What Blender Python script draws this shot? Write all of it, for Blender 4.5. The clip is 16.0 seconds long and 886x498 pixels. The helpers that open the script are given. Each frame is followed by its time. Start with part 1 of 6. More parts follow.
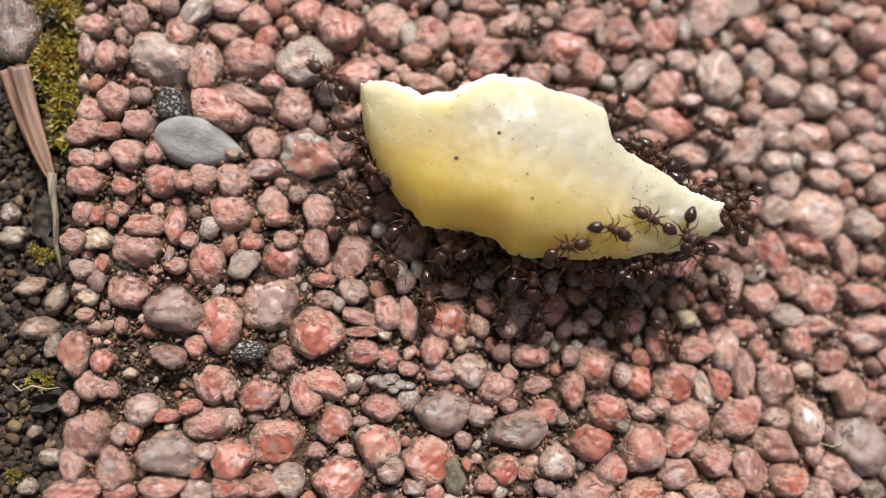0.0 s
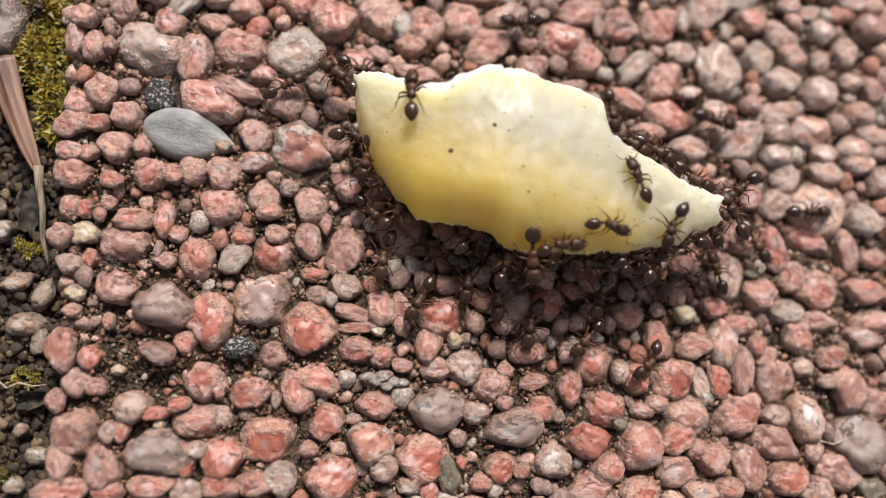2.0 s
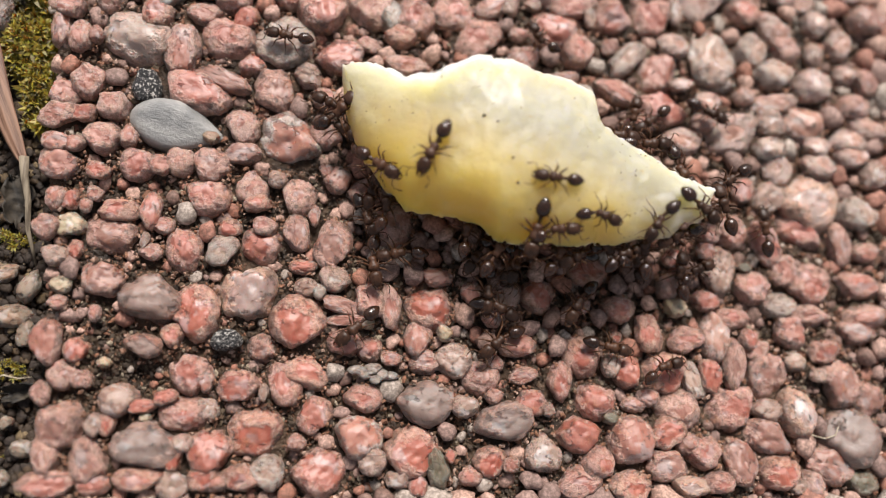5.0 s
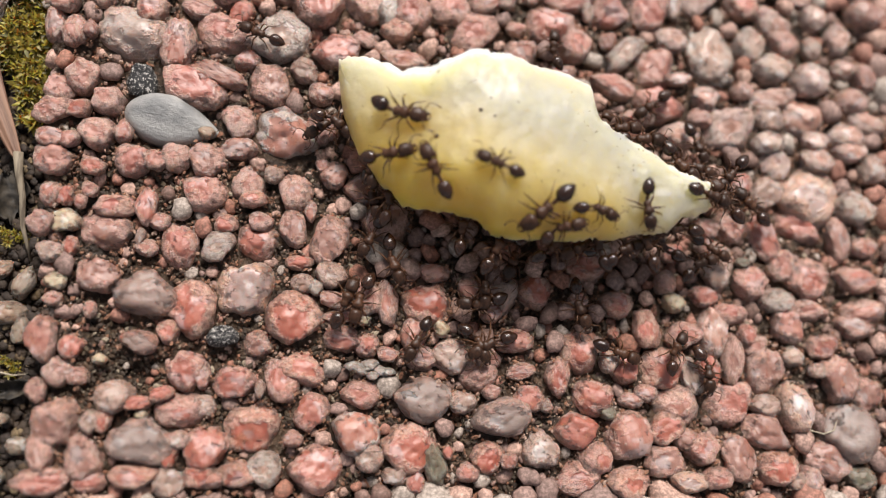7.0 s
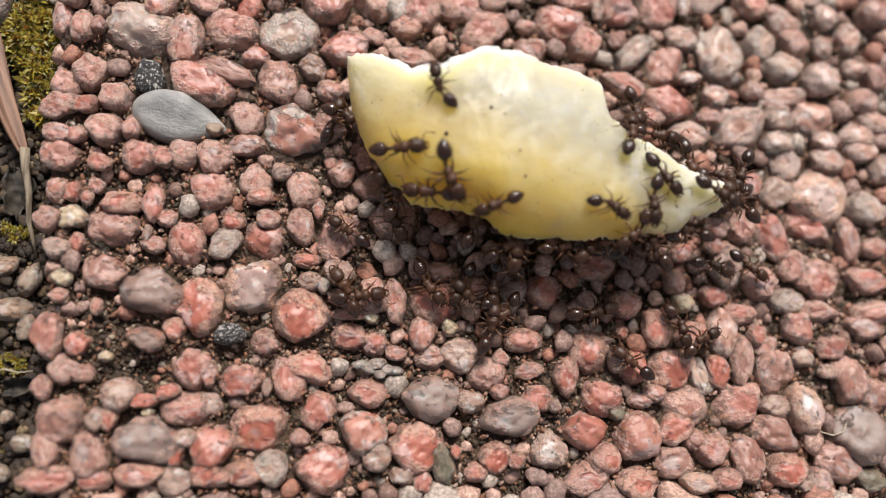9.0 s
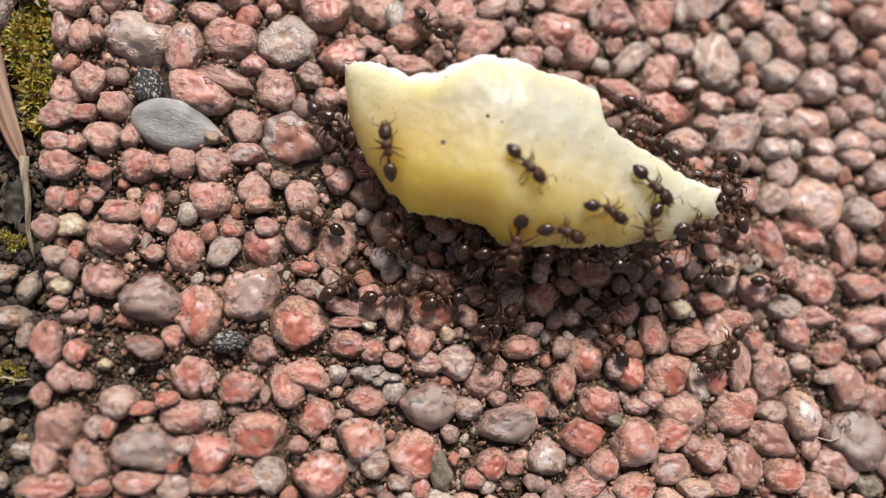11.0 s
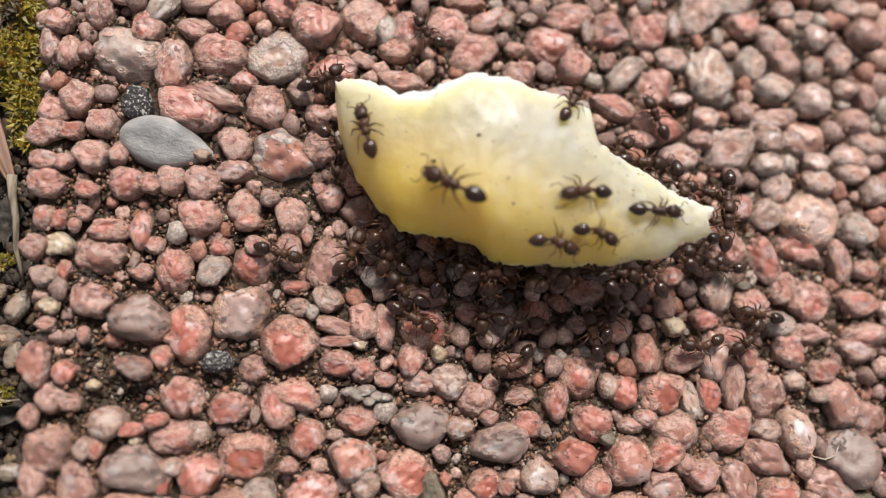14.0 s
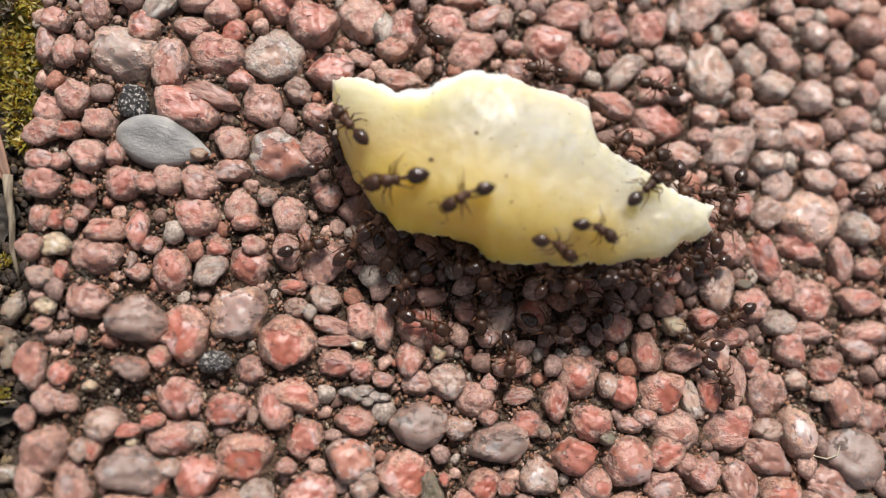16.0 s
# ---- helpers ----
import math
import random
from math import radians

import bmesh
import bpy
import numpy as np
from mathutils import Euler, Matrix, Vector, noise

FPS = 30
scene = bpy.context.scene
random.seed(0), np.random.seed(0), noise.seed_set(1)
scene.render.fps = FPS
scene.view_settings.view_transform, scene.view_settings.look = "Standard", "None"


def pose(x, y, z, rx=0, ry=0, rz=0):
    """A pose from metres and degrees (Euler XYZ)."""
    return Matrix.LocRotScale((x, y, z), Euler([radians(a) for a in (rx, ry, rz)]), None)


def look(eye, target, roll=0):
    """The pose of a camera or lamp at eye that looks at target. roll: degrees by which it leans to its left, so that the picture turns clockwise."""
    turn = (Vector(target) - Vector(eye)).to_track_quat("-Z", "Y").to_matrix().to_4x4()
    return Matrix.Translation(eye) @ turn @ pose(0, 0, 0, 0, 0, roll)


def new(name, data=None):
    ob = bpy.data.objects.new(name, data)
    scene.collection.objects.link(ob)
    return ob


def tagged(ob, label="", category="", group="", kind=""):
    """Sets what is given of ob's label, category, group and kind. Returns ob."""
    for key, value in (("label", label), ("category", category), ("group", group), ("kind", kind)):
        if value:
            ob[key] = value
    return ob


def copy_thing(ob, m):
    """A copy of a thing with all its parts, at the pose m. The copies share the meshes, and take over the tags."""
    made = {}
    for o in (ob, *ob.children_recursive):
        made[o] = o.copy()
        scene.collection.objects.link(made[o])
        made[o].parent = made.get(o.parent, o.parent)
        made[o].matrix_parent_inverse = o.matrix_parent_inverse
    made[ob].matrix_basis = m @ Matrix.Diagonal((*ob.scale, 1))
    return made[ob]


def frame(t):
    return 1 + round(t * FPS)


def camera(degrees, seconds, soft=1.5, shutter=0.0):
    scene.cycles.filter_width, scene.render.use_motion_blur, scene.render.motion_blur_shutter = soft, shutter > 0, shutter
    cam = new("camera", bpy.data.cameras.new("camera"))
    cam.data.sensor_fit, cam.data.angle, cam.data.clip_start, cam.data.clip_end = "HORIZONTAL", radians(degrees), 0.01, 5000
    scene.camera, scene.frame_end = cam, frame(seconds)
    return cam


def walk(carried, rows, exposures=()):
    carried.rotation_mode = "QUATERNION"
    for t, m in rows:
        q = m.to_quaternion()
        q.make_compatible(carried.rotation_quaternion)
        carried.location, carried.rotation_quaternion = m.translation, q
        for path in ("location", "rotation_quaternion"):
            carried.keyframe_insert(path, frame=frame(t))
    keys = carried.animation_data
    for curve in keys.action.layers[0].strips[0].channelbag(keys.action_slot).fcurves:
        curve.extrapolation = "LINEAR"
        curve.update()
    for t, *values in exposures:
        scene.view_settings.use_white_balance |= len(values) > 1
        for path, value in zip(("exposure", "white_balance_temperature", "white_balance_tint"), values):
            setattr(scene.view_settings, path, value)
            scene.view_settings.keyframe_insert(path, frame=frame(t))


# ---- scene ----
from mathutils.bvhtree import BVHTree

cam = camera(60.0, 16.0, soft=1.1)
cam.data.dof.use_dof = True
cam.data.dof.focus_distance = 0.0453
cam.data.dof.aperture_fstop = 14.0
MM = 0.001
# seconds, place in millimetres, turn in degrees
ROWS = [
    (0, -7.500, -9.000, 46.765, 9.725, -6.742, 0.000),
    (0.5, -7.228, -9.178, 46.493, 9.740, -6.742, -0.026),
    (1, -7.237, -9.068, 46.364, 9.773, -6.775, 0.027),
    (1.5, -7.174, -9.356, 46.119, 9.649, -6.827, 0.001),
    (2, -7.260, -9.073, 45.933, 9.584, -6.968, -0.020),
    (2.5, -7.137, -8.366, 46.286, 9.468, -6.966, -0.079),
    (3, -7.128, -7.253, 46.636, 9.631, -6.954, -0.130),
    (3.5, -7.157, -7.229, 46.566, 9.597, -6.976, -0.119),
    (4, -6.927, -8.708, 46.100, 9.620, -6.980, -0.029),
    (6.5, -6.590, -9.532, 45.408, 9.100, -7.304, 0.097),
    (7, -6.570, -9.388, 45.363, 9.195, -7.200, -0.052),
    (7.5, -6.929, -9.601, 45.144, 9.276, -7.212, 0.033),
    (8, -7.037, -9.657, 44.850, 9.198, -7.256, -0.010),
    (8.5, -7.157, -9.360, 44.887, 9.183, -7.327, 0.075),
    (9, -7.027, -9.448, 45.022, 9.174, -7.237, 0.212),
    (11.5, -6.730, -8.846, 45.275, 9.237, -7.134, 0.037),
    (12, -6.582, -8.592, 45.147, 9.154, -7.194, -0.024),
    (12.5, -6.583, -8.423, 45.242, 9.166, -7.149, 0.072),
    (13, -6.603, -8.155, 45.140, 9.199, -7.168, 0.047),
    (13.5, -6.467, -8.113, 45.066, 9.158, -7.170, 0.071),
    (14, -6.356, -7.944, 45.170, 9.207, -7.157, 0.028),
    (14.5, -6.330, -8.116, 45.034, 9.246, -7.161, 0.023),
    (15, -6.424, -8.106, 45.095, 9.225, -7.158, -0.026),
    (15.5, -6.235, -8.033, 44.984, 9.355, -7.016, -0.109),
    (16, -6.124, -7.950, 44.918, 9.218, -7.006, -0.108),
]
walk(cam, [(t, pose(x * MM, y * MM, z * MM, rx, ry, rz)) for t, x, y, z, rx, ry, rz in ROWS],
     exposures=((0.0, 0.40, 6480.0, 12.5), (16.0, 0.40, 6480.0, 12.5)))

# ---- light ----
SUN_HEIGHT, SUN_SIDE = 47.0, 6.0
world = bpy.data.worlds.new("daylight")
scene.world = world
world.use_nodes = True
sky = world.node_tree.nodes.new("ShaderNodeTexSky")
sky.sky_type = "NISHITA"
sky.sun_disc = False
sky.sun_elevation = radians(SUN_HEIGHT)
sky.sun_rotation = radians(SUN_SIDE)
haze = world.node_tree.nodes.new("ShaderNodeHueSaturation")  # thin bright cloud: a paler sky
haze.inputs["Saturation"].default_value = 0.26
world.node_tree.links.new(sky.outputs[0], haze.inputs["Color"])
world.node_tree.links.new(haze.outputs[0], world.node_tree.nodes["Background"].inputs[0])
world.node_tree.nodes["Background"].inputs[1].default_value = 0.08
sun_data = bpy.data.lights.new("sun", "SUN")
sun_data.energy = 4.6
sun_data.angle = radians(17)
sun_data.color = (1.0, 0.95, 0.88)
sun = new("sun", sun_data)
sun.matrix_world = look((math.sin(radians(SUN_SIDE)), math.cos(radians(SUN_SIDE)), math.tan(radians(SUN_HEIGHT))), (0, 0, 0))


# ---- materials ----
class Nodes:
    """A short way to write a node tree."""

    def __init__(self, name):
        self.material = bpy.data.materials.new(name)
        self.material.use_nodes = True
        self.tree = self.material.node_tree
        self.out = self.tree.nodes["Principled BSDF"]

    def node(self, kind, **settings):
        n = self.tree.nodes.new("ShaderNode" + kind)
        if "operation" in settings:
            n.operation = settings["operation"]
        if "data_type" in settings:
            n.data_type, n.blend_type = settings["data_type"], settings["blend_type"]
        if "interpolation_type" in settings:
            n.interpolation_type = settings["interpolation_type"]
        return n

    def put(self, value, socket):
        if isinstance(value, bpy.types.NodeSocket):
            self.tree.links.new(value, socket)
        elif isinstance(value, tuple) and len(value) == 3 and socket.type == "RGBA":
            socket.default_value = (*value, 1)
        else:
            socket.default_value = value

    def noise(self, vector, scale, detail=4.0, rough=0.6):
        n = self.node("TexNoise")
        self.put(vector, n.inputs["Vector"])
        n.inputs["Scale"].default_value = scale
        n.inputs["Detail"].default_value = detail
        n.inputs["Roughness"].default_value = rough
        return n.outputs["Fac"]

    def cells(self, vector, scale):
        n = self.node("TexVoronoi")
        self.put(vector, n.inputs["Vector"])
        n.inputs["Scale"].default_value = scale
        return n.outputs["Color"], n.outputs["Distance"]

    def ramp(self, value, low, high, a=0.0, b=1.0):
        n = self.node("MapRange", interpolation_type="SMOOTHSTEP")
        for k, v in enumerate((value, low, high, a, b)):
            self.put(v, n.inputs[k])
        return n.outputs[0]

    def mix(self, fac, a, b, blend="MIX"):
        n = self.node("Mix", data_type="RGBA", blend_type=blend)
        self.put(fac, n.inputs[0])
        self.put(a, n.inputs[6])
        self.put(b, n.inputs[7])
        return n.outputs[2]

    def math(self, op, a, b=0.5):
        n = self.node("Math", operation=op)
        self.put(a, n.inputs[0])
        self.put(b, n.inputs[1])
        return n.outputs[0]

    def bump(self, height, distance, strength=1.0, below=None):
        n = self.node("Bump")
        self.put(height, n.inputs["Height"])
        n.inputs["Distance"].default_value = distance
        n.inputs["Strength"].default_value = strength
        if below is not None:
            self.put(below, n.inputs["Normal"])
        return n.outputs[0]

    def spread(self, island, size):
        """Coordinates of one piece, shifted from piece to piece, and its random number."""
        place = self.node("TexCoord").outputs["Object"]
        chance = self.node("NewGeometry").outputs["Random Per Island"] if island else self.node("ObjectInfo").outputs["Random"]
        move = self.node("VectorMath", operation="SCALE")
        move.inputs[0].default_value = (31.0, 17.0, 53.0)
        self.put(chance, move.inputs["Scale"])
        scaled = self.node("VectorMath", operation="SCALE")
        self.put(place, scaled.inputs[0])
        scaled.inputs["Scale"].default_value = size
        total = self.node("VectorMath", operation="ADD")
        self.put(scaled.outputs[0], total.inputs[0])
        self.put(move.outputs[0], total.inputs[1])
        return total.outputs[0], chance

    def finish(self, **inputs):
        for key, value in inputs.items():
            self.put(value, self.out.inputs[key.replace("_", " ").title().replace("Ior", "IOR")])
        return self.material


def stone_material(name, core, crust, cover, island=False, gloss=0.5, spread=0.3, grain=0.5):
    """Broken granite: a smooth, worn, slightly clear core and a rough paler crust that is left round its sides."""
    n = Nodes(name)
    core, crust = tuple(c * k for c, k in zip(core, (1.12, 1.03, 0.95))), tuple(c * k for c, k in zip(crust, (1.36, 1.46, 1.53)))
    at, chance = n.spread(island, 700.0 if island else 1.0)
    large = n.noise(at, 1.3, 3.0, 0.55)
    fine = n.noise(at, 4.2, 4.0, 0.62)
    split = n.node("SeparateXYZ")
    n.put(n.node("TexCoord").outputs["Object"], split.inputs[0])
    out = n.math("POWER", n.math("ADD", n.math("MULTIPLY", split.outputs[0], split.outputs[0]), n.math("MULTIPLY", split.outputs[1], split.outputs[1])), 0.5)
    shift = n.math("MULTIPLY_ADD", chance, spread)
    n.tree.nodes[-1].inputs[2].default_value = -spread / 2
    edge = n.math("ADD", n.math("ADD", large, shift), n.math("MULTIPLY", n.math("SUBTRACT", out, 0.60), 0.62))
    edge = n.math("ADD", edge, n.math("MULTIPLY", n.math("SUBTRACT", fine, 0.5), 0.42))
    mask = n.ramp(edge, 0.47 - cover, 0.63 - cover)
    grey = tuple(1.25 * sum(core) / 3 + 0.55 * c for c in core)
    deep = tuple(c * k for c, k in zip(core, (0.88, 0.76, 0.72)))
    body = n.mix(n.ramp(n.noise(at, 1.9, 2.0), 0.42, 0.66, 0.0, 0.8), n.mix(0.08, core, crust), deep)
    body = n.mix(n.ramp(n.noise(at, 1.1, 2.0, 0.5), 0.55, 0.64, 0.0, 0.75), body, grey)
    colour = n.mix(mask, body, n.mix(n.ramp(fine, 0.35, 0.6), n.mix(0.55, crust, body), crust))
    colour = n.mix(n.ramp(n.noise(at, 8.0, 3.0, 0.6), 0.58, 0.70, 0.0, 0.35), colour, n.mix(0.5, colour, (0.14, 0.06, 0.04)))
    grains = n.noise(at, 12.0, 3.0, 0.65)  # crumbly crust: small dark and pale grains
    colour = n.mix(n.math("MULTIPLY", n.ramp(grains, 0.55, 0.62, 0.0, 0.5), n.ramp(mask, 0.2, 0.8, 0.1, 1.0)), colour, n.mix(0.3, (0.06, 0.03, 0.02), colour))
    pits = n.ramp(n.math("ADD", n.noise(at, 2.3, 6.0, 0.7), n.math("MULTIPLY", n.math("SUBTRACT", out, 0.6), 0.10)), 0.56, 0.62)
    colour = n.mix(n.math("MULTIPLY", pits, 0.6), colour, (0.045, 0.030, 0.024))
    film_shade = n.ramp(n.math("ADD", n.math("MULTIPLY", n.math("SUBTRACT", out, 0.70), 0.62), n.noise(at, 3.1, 5.0, 0.68)), 0.49, 0.62)  # orange cement film left on the sides, and their shade painted in dark brown
    colour = n.mix(n.math("MULTIPLY", film_shade, 0.5 if cover > 0.0 else 0.3), colour, n.mix(n.ramp(fine, 0.4, 0.6), (0.04, 0.022, 0.014), (0.28, 0.125, 0.065)))
    rust = n.ramp(n.noise(at, 1.7, 5.0, 0.7), 0.57, 0.66, 0.0, 0.5 if cover > 0.0 else 0.25)  # orange cement left in hollows
    colour = n.mix(rust, colour, n.mix(n.ramp(grains, 0.4, 0.6), (0.46, 0.20, 0.10), (0.20, 0.075, 0.035)))
    lift = n.math("ADD", n.math("MULTIPLY", mask, 0.22), n.math("MULTIPLY", n.math("MULTIPLY", fine, grain), n.ramp(mask, 0.0, 1.0, 0.12, 1.0)))
    lift = n.math("SUBTRACT", lift, n.math("MULTIPLY", n.math("MULTIPLY", grains, n.ramp(mask, 0.0, 1.0, 0.1, 1.0)), 0.6))
    normal = n.bump(n.math("SUBTRACT", lift, n.math("MULTIPLY", pits, 0.4)), 0.0006, 0.7)
    m = n.finish(base_color=colour, roughness=n.ramp(mask, 0.0, 1.0, 0.2 + gloss * 0.5, 0.55), normal=normal, coat_weight=n.ramp(mask, 0.0, 1.0, 0.9 if cover > -0.02 else 0.6, 0.85), specular_ior_level=0.6)
    n.out.inputs["Coat Roughness"].default_value = 0.4
    n.put(n.bump(n.noise(at, 7.0, 4.0, 0.6), 0.00012, 0.8, normal), n.out.inputs["Coat Normal"])
    n.out.inputs["Subsurface Weight"].default_value = 0.3
    n.out.inputs["Subsurface Radius"].default_value = (1.0, 0.35, 0.2)
    n.out.inputs["Subsurface Scale"].default_value = 0.0006
    return m


PINK, PALE, SALMON = (0.292, 0.0984, 0.0688), (0.401, 0.222, 0.171), (0.3, 0.0845, 0.0519)
LOOKS = {
    "p": ("pink_granite", PINK, PALE, 0.08, 0.55), "P": ("crusted_granite", (0.284, 0.12, 0.0886), (0.425, 0.256, 0.2), 0.10, 0.6),
    "o": ("salmon_granite", SALMON, (0.412, 0.231, 0.169), 0.05, 0.45), "m": ("mauve_granite", (0.226, 0.115, 0.0901), (0.392, 0.219, 0.168), 0.05, 0.55),
    "g": ("grey_stone", (0.252, 0.179, 0.148), (0.385, 0.249, 0.194), 0.08, 0.5), "G": ("grey_crusted_stone", (0.165, 0.128, 0.116), (0.30, 0.18, 0.14), -0.03, 0.95),
    "w": ("white_stone", (0.27, 0.235, 0.21), (0.25, 0.21, 0.18), 0.0, 0.5), "W": ("whitish_crusted_stone", (0.315, 0.23, 0.189), (0.345, 0.262, 0.215), 0.12, 0.6),
    "Q": ("smoky_quartz", (0.34, 0.27, 0.26), (0.42, 0.24, 0.165), -0.02, 0.35), "B": ("lilac_stone", (0.18, 0.135, 0.119), (0.294, 0.129, 0.0893), -0.1, 0.7),
    "T": ("white_tipped_granite", (0.33, 0.15, 0.11), (0.384, 0.325, 0.281), 0.01, 0.5),
    "C": ("cream_grain", (0.36, 0.31, 0.22), (0.24, 0.19, 0.13), -0.1, 0.4),
    # R: pale stones, made paler still by lens haze put into the colour
    "v": ("olive_stone", (0.0994, 0.0901, 0.0553), (0.179, 0.142, 0.097), 0.0, 0.5), "t": ("tan_grain", (0.219, 0.153, 0.0993), (0.188, 0.134, 0.097), 0.0, 0.5), "R": ("hazed_pale_pink_granite", (0.341, 0.201, 0.159), (0.41, 0.28, 0.23), 0.10, 0.55), "k": ("neighbouring_concrete", (0.119, 0.0926, 0.0817), (0.21, 0.149, 0.122), 0.06, 0.8),
    "j": ("joint_gravel", (0.223, 0.186, 0.147), (0.178, 0.137, 0.097), -0.02, 0.5), "y": ("ochre_chip", (0.205, 0.124, 0.0685), (0.22, 0.162, 0.117), 0.0, 0.6),
    "H": ("half_crusted_grey_stone", (0.27, 0.225, 0.205), (0.40, 0.25, 0.19), -0.02, 0.4),
}
STONE = {key: stone_material(name, core, crust, cover, gloss=gloss) for key, (name, core, crust, cover, gloss) in LOOKS.items()}


def smooth_pebble_material():
    """The waterworn grey pebble: banded, smooth and slightly shiny."""
    n = Nodes("blue_grey_pebble")
    at, _ = n.spread(False, 1.0)
    bands = n.noise(at, 1.1, 3.0, 0.5)
    fine = n.noise(at, 9.0, 5.0, 0.7)
    colour = n.mix(n.ramp(bands, 0.35, 0.65), (0.165, 0.165, 0.163), (0.34, 0.33, 0.312))
    colour = n.mix(n.ramp(fine, 0.45, 0.7, 0.0, 0.35), colour, (0.20, 0.20, 0.20))
    return n.finish(base_color=colour, roughness=n.ramp(fine, 0.3, 0.7, 0.38, 0.6), normal=n.bump(fine, 0.0001, 0.8))


STONE["E"] = smooth_pebble_material()


def speckled_material(name):
    """Black fine-grained stone with white crystals."""
    n = Nodes(name)
    at, _ = n.spread(False, 1.0)
    spots = n.noise(at, 5.5, 4.0, 0.7)
    colour = n.mix(n.ramp(spots, 0.53, 0.60), (0.02, 0.019, 0.02), (0.50, 0.47, 0.43))
    return n.finish(base_color=colour, roughness=n.ramp(spots, 0.4, 0.6, 0.3, 0.6), normal=n.bump(spots, 0.0003, 0.8))


STONE["L"], STONE["S"] = speckled_material("lichened_stone"), speckled_material("black_and_white_stone")


def rubble_material(name, palette, scale):
    """Loose grains, each of one of the palette's colours, mottled."""
    n = Nodes(name)
    at, chance = n.spread(True, scale)
    colour = palette[0]
    for k, c in enumerate(palette[1:]):
        colour = n.mix(n.math("GREATER_THAN", chance, (k + 1) / len(palette)), colour, c)
    fine = n.noise(at, 5.0, 4.0, 0.7)
    colour = n.mix(n.ramp(fine, 0.35, 0.6, 0.0, 0.9), colour, n.mix(0.65, colour, (0.06, 0.04, 0.03)))
    return n.finish(base_color=colour, roughness=n.ramp(fine, 0.3, 0.7, 0.5, 0.85), normal=n.bump(fine, 0.00009, 0.9))


FIELD = rubble_material("mixed_granite_chips", [(0.42, 0.19, 0.135), (0.56, 0.35, 0.28), (0.30, 0.19, 0.16), (0.40, 0.17, 0.11), (0.38, 0.24, 0.20), (0.58, 0.36, 0.28), (0.24, 0.14, 0.11), (0.46, 0.38, 0.32)], 900.0)
GRIT = rubble_material("cement_grit", [(0.075, 0.042, 0.02), (0.045, 0.027, 0.014), (0.33, 0.14, 0.075), (0.06, 0.037, 0.018), (0.42, 0.34, 0.24), (0.11, 0.06, 0.028), (0.05, 0.034, 0.016), (0.26, 0.115, 0.06), (0.04, 0.026, 0.014), (0.09, 0.06, 0.028), (0.035, 0.022, 0.013)], 2500.0)
# mostly near-black: the shadow in the sunken joint is put into the sand's colours
SHADED_SAND = rubble_material("shaded_joint_sand", [(0.013, 0.007, 0.0024), (0.033, 0.018, 0.0059), (0.0084, 0.0045, 0.0015), (0.24, 0.17, 0.085), (0.017, 0.0098, 0.0031), (0.10, 0.062, 0.02), (0.017, 0.0098, 0.0035), (0.03, 0.017, 0.0051), (0.0098, 0.0055, 0.002), (0.012, 0.007, 0.0024), (0.024, 0.013, 0.0039), (0.077, 0.045, 0.017)], 1800.0)


def mortar_material():
    n = Nodes("dirty_cement")
    at = n.node("TexCoord").outputs["Object"]
    large = n.noise(at, 260.0, 6.0, 0.6)
    fine = n.noise(at, 2600.0, 6.0, 0.75)
    _, gap = n.cells(at, 3200.0)
    colour = n.mix(n.ramp(large, 0.36, 0.66), (0.035, 0.024, 0.016), (0.13, 0.08, 0.05))
    colour = n.mix(n.ramp(fine, 0.55, 0.64, 0.0, 0.8), colour, (0.30, 0.17, 0.11))
    colour = n.mix(n.ramp(n.noise(at, 700.0, 4.0), 0.58, 0.7, 0.0, 0.7), colour, (0.03, 0.025, 0.022))
    normal = n.bump(n.math("ADD", fine, n.math("MULTIPLY", gap, 0.6)), 0.0004, 1.0)
    return n.finish(base_color=colour, roughness=n.ramp(fine, 0.3, 0.7, 0.28, 0.6), normal=normal)


MORTAR = mortar_material()


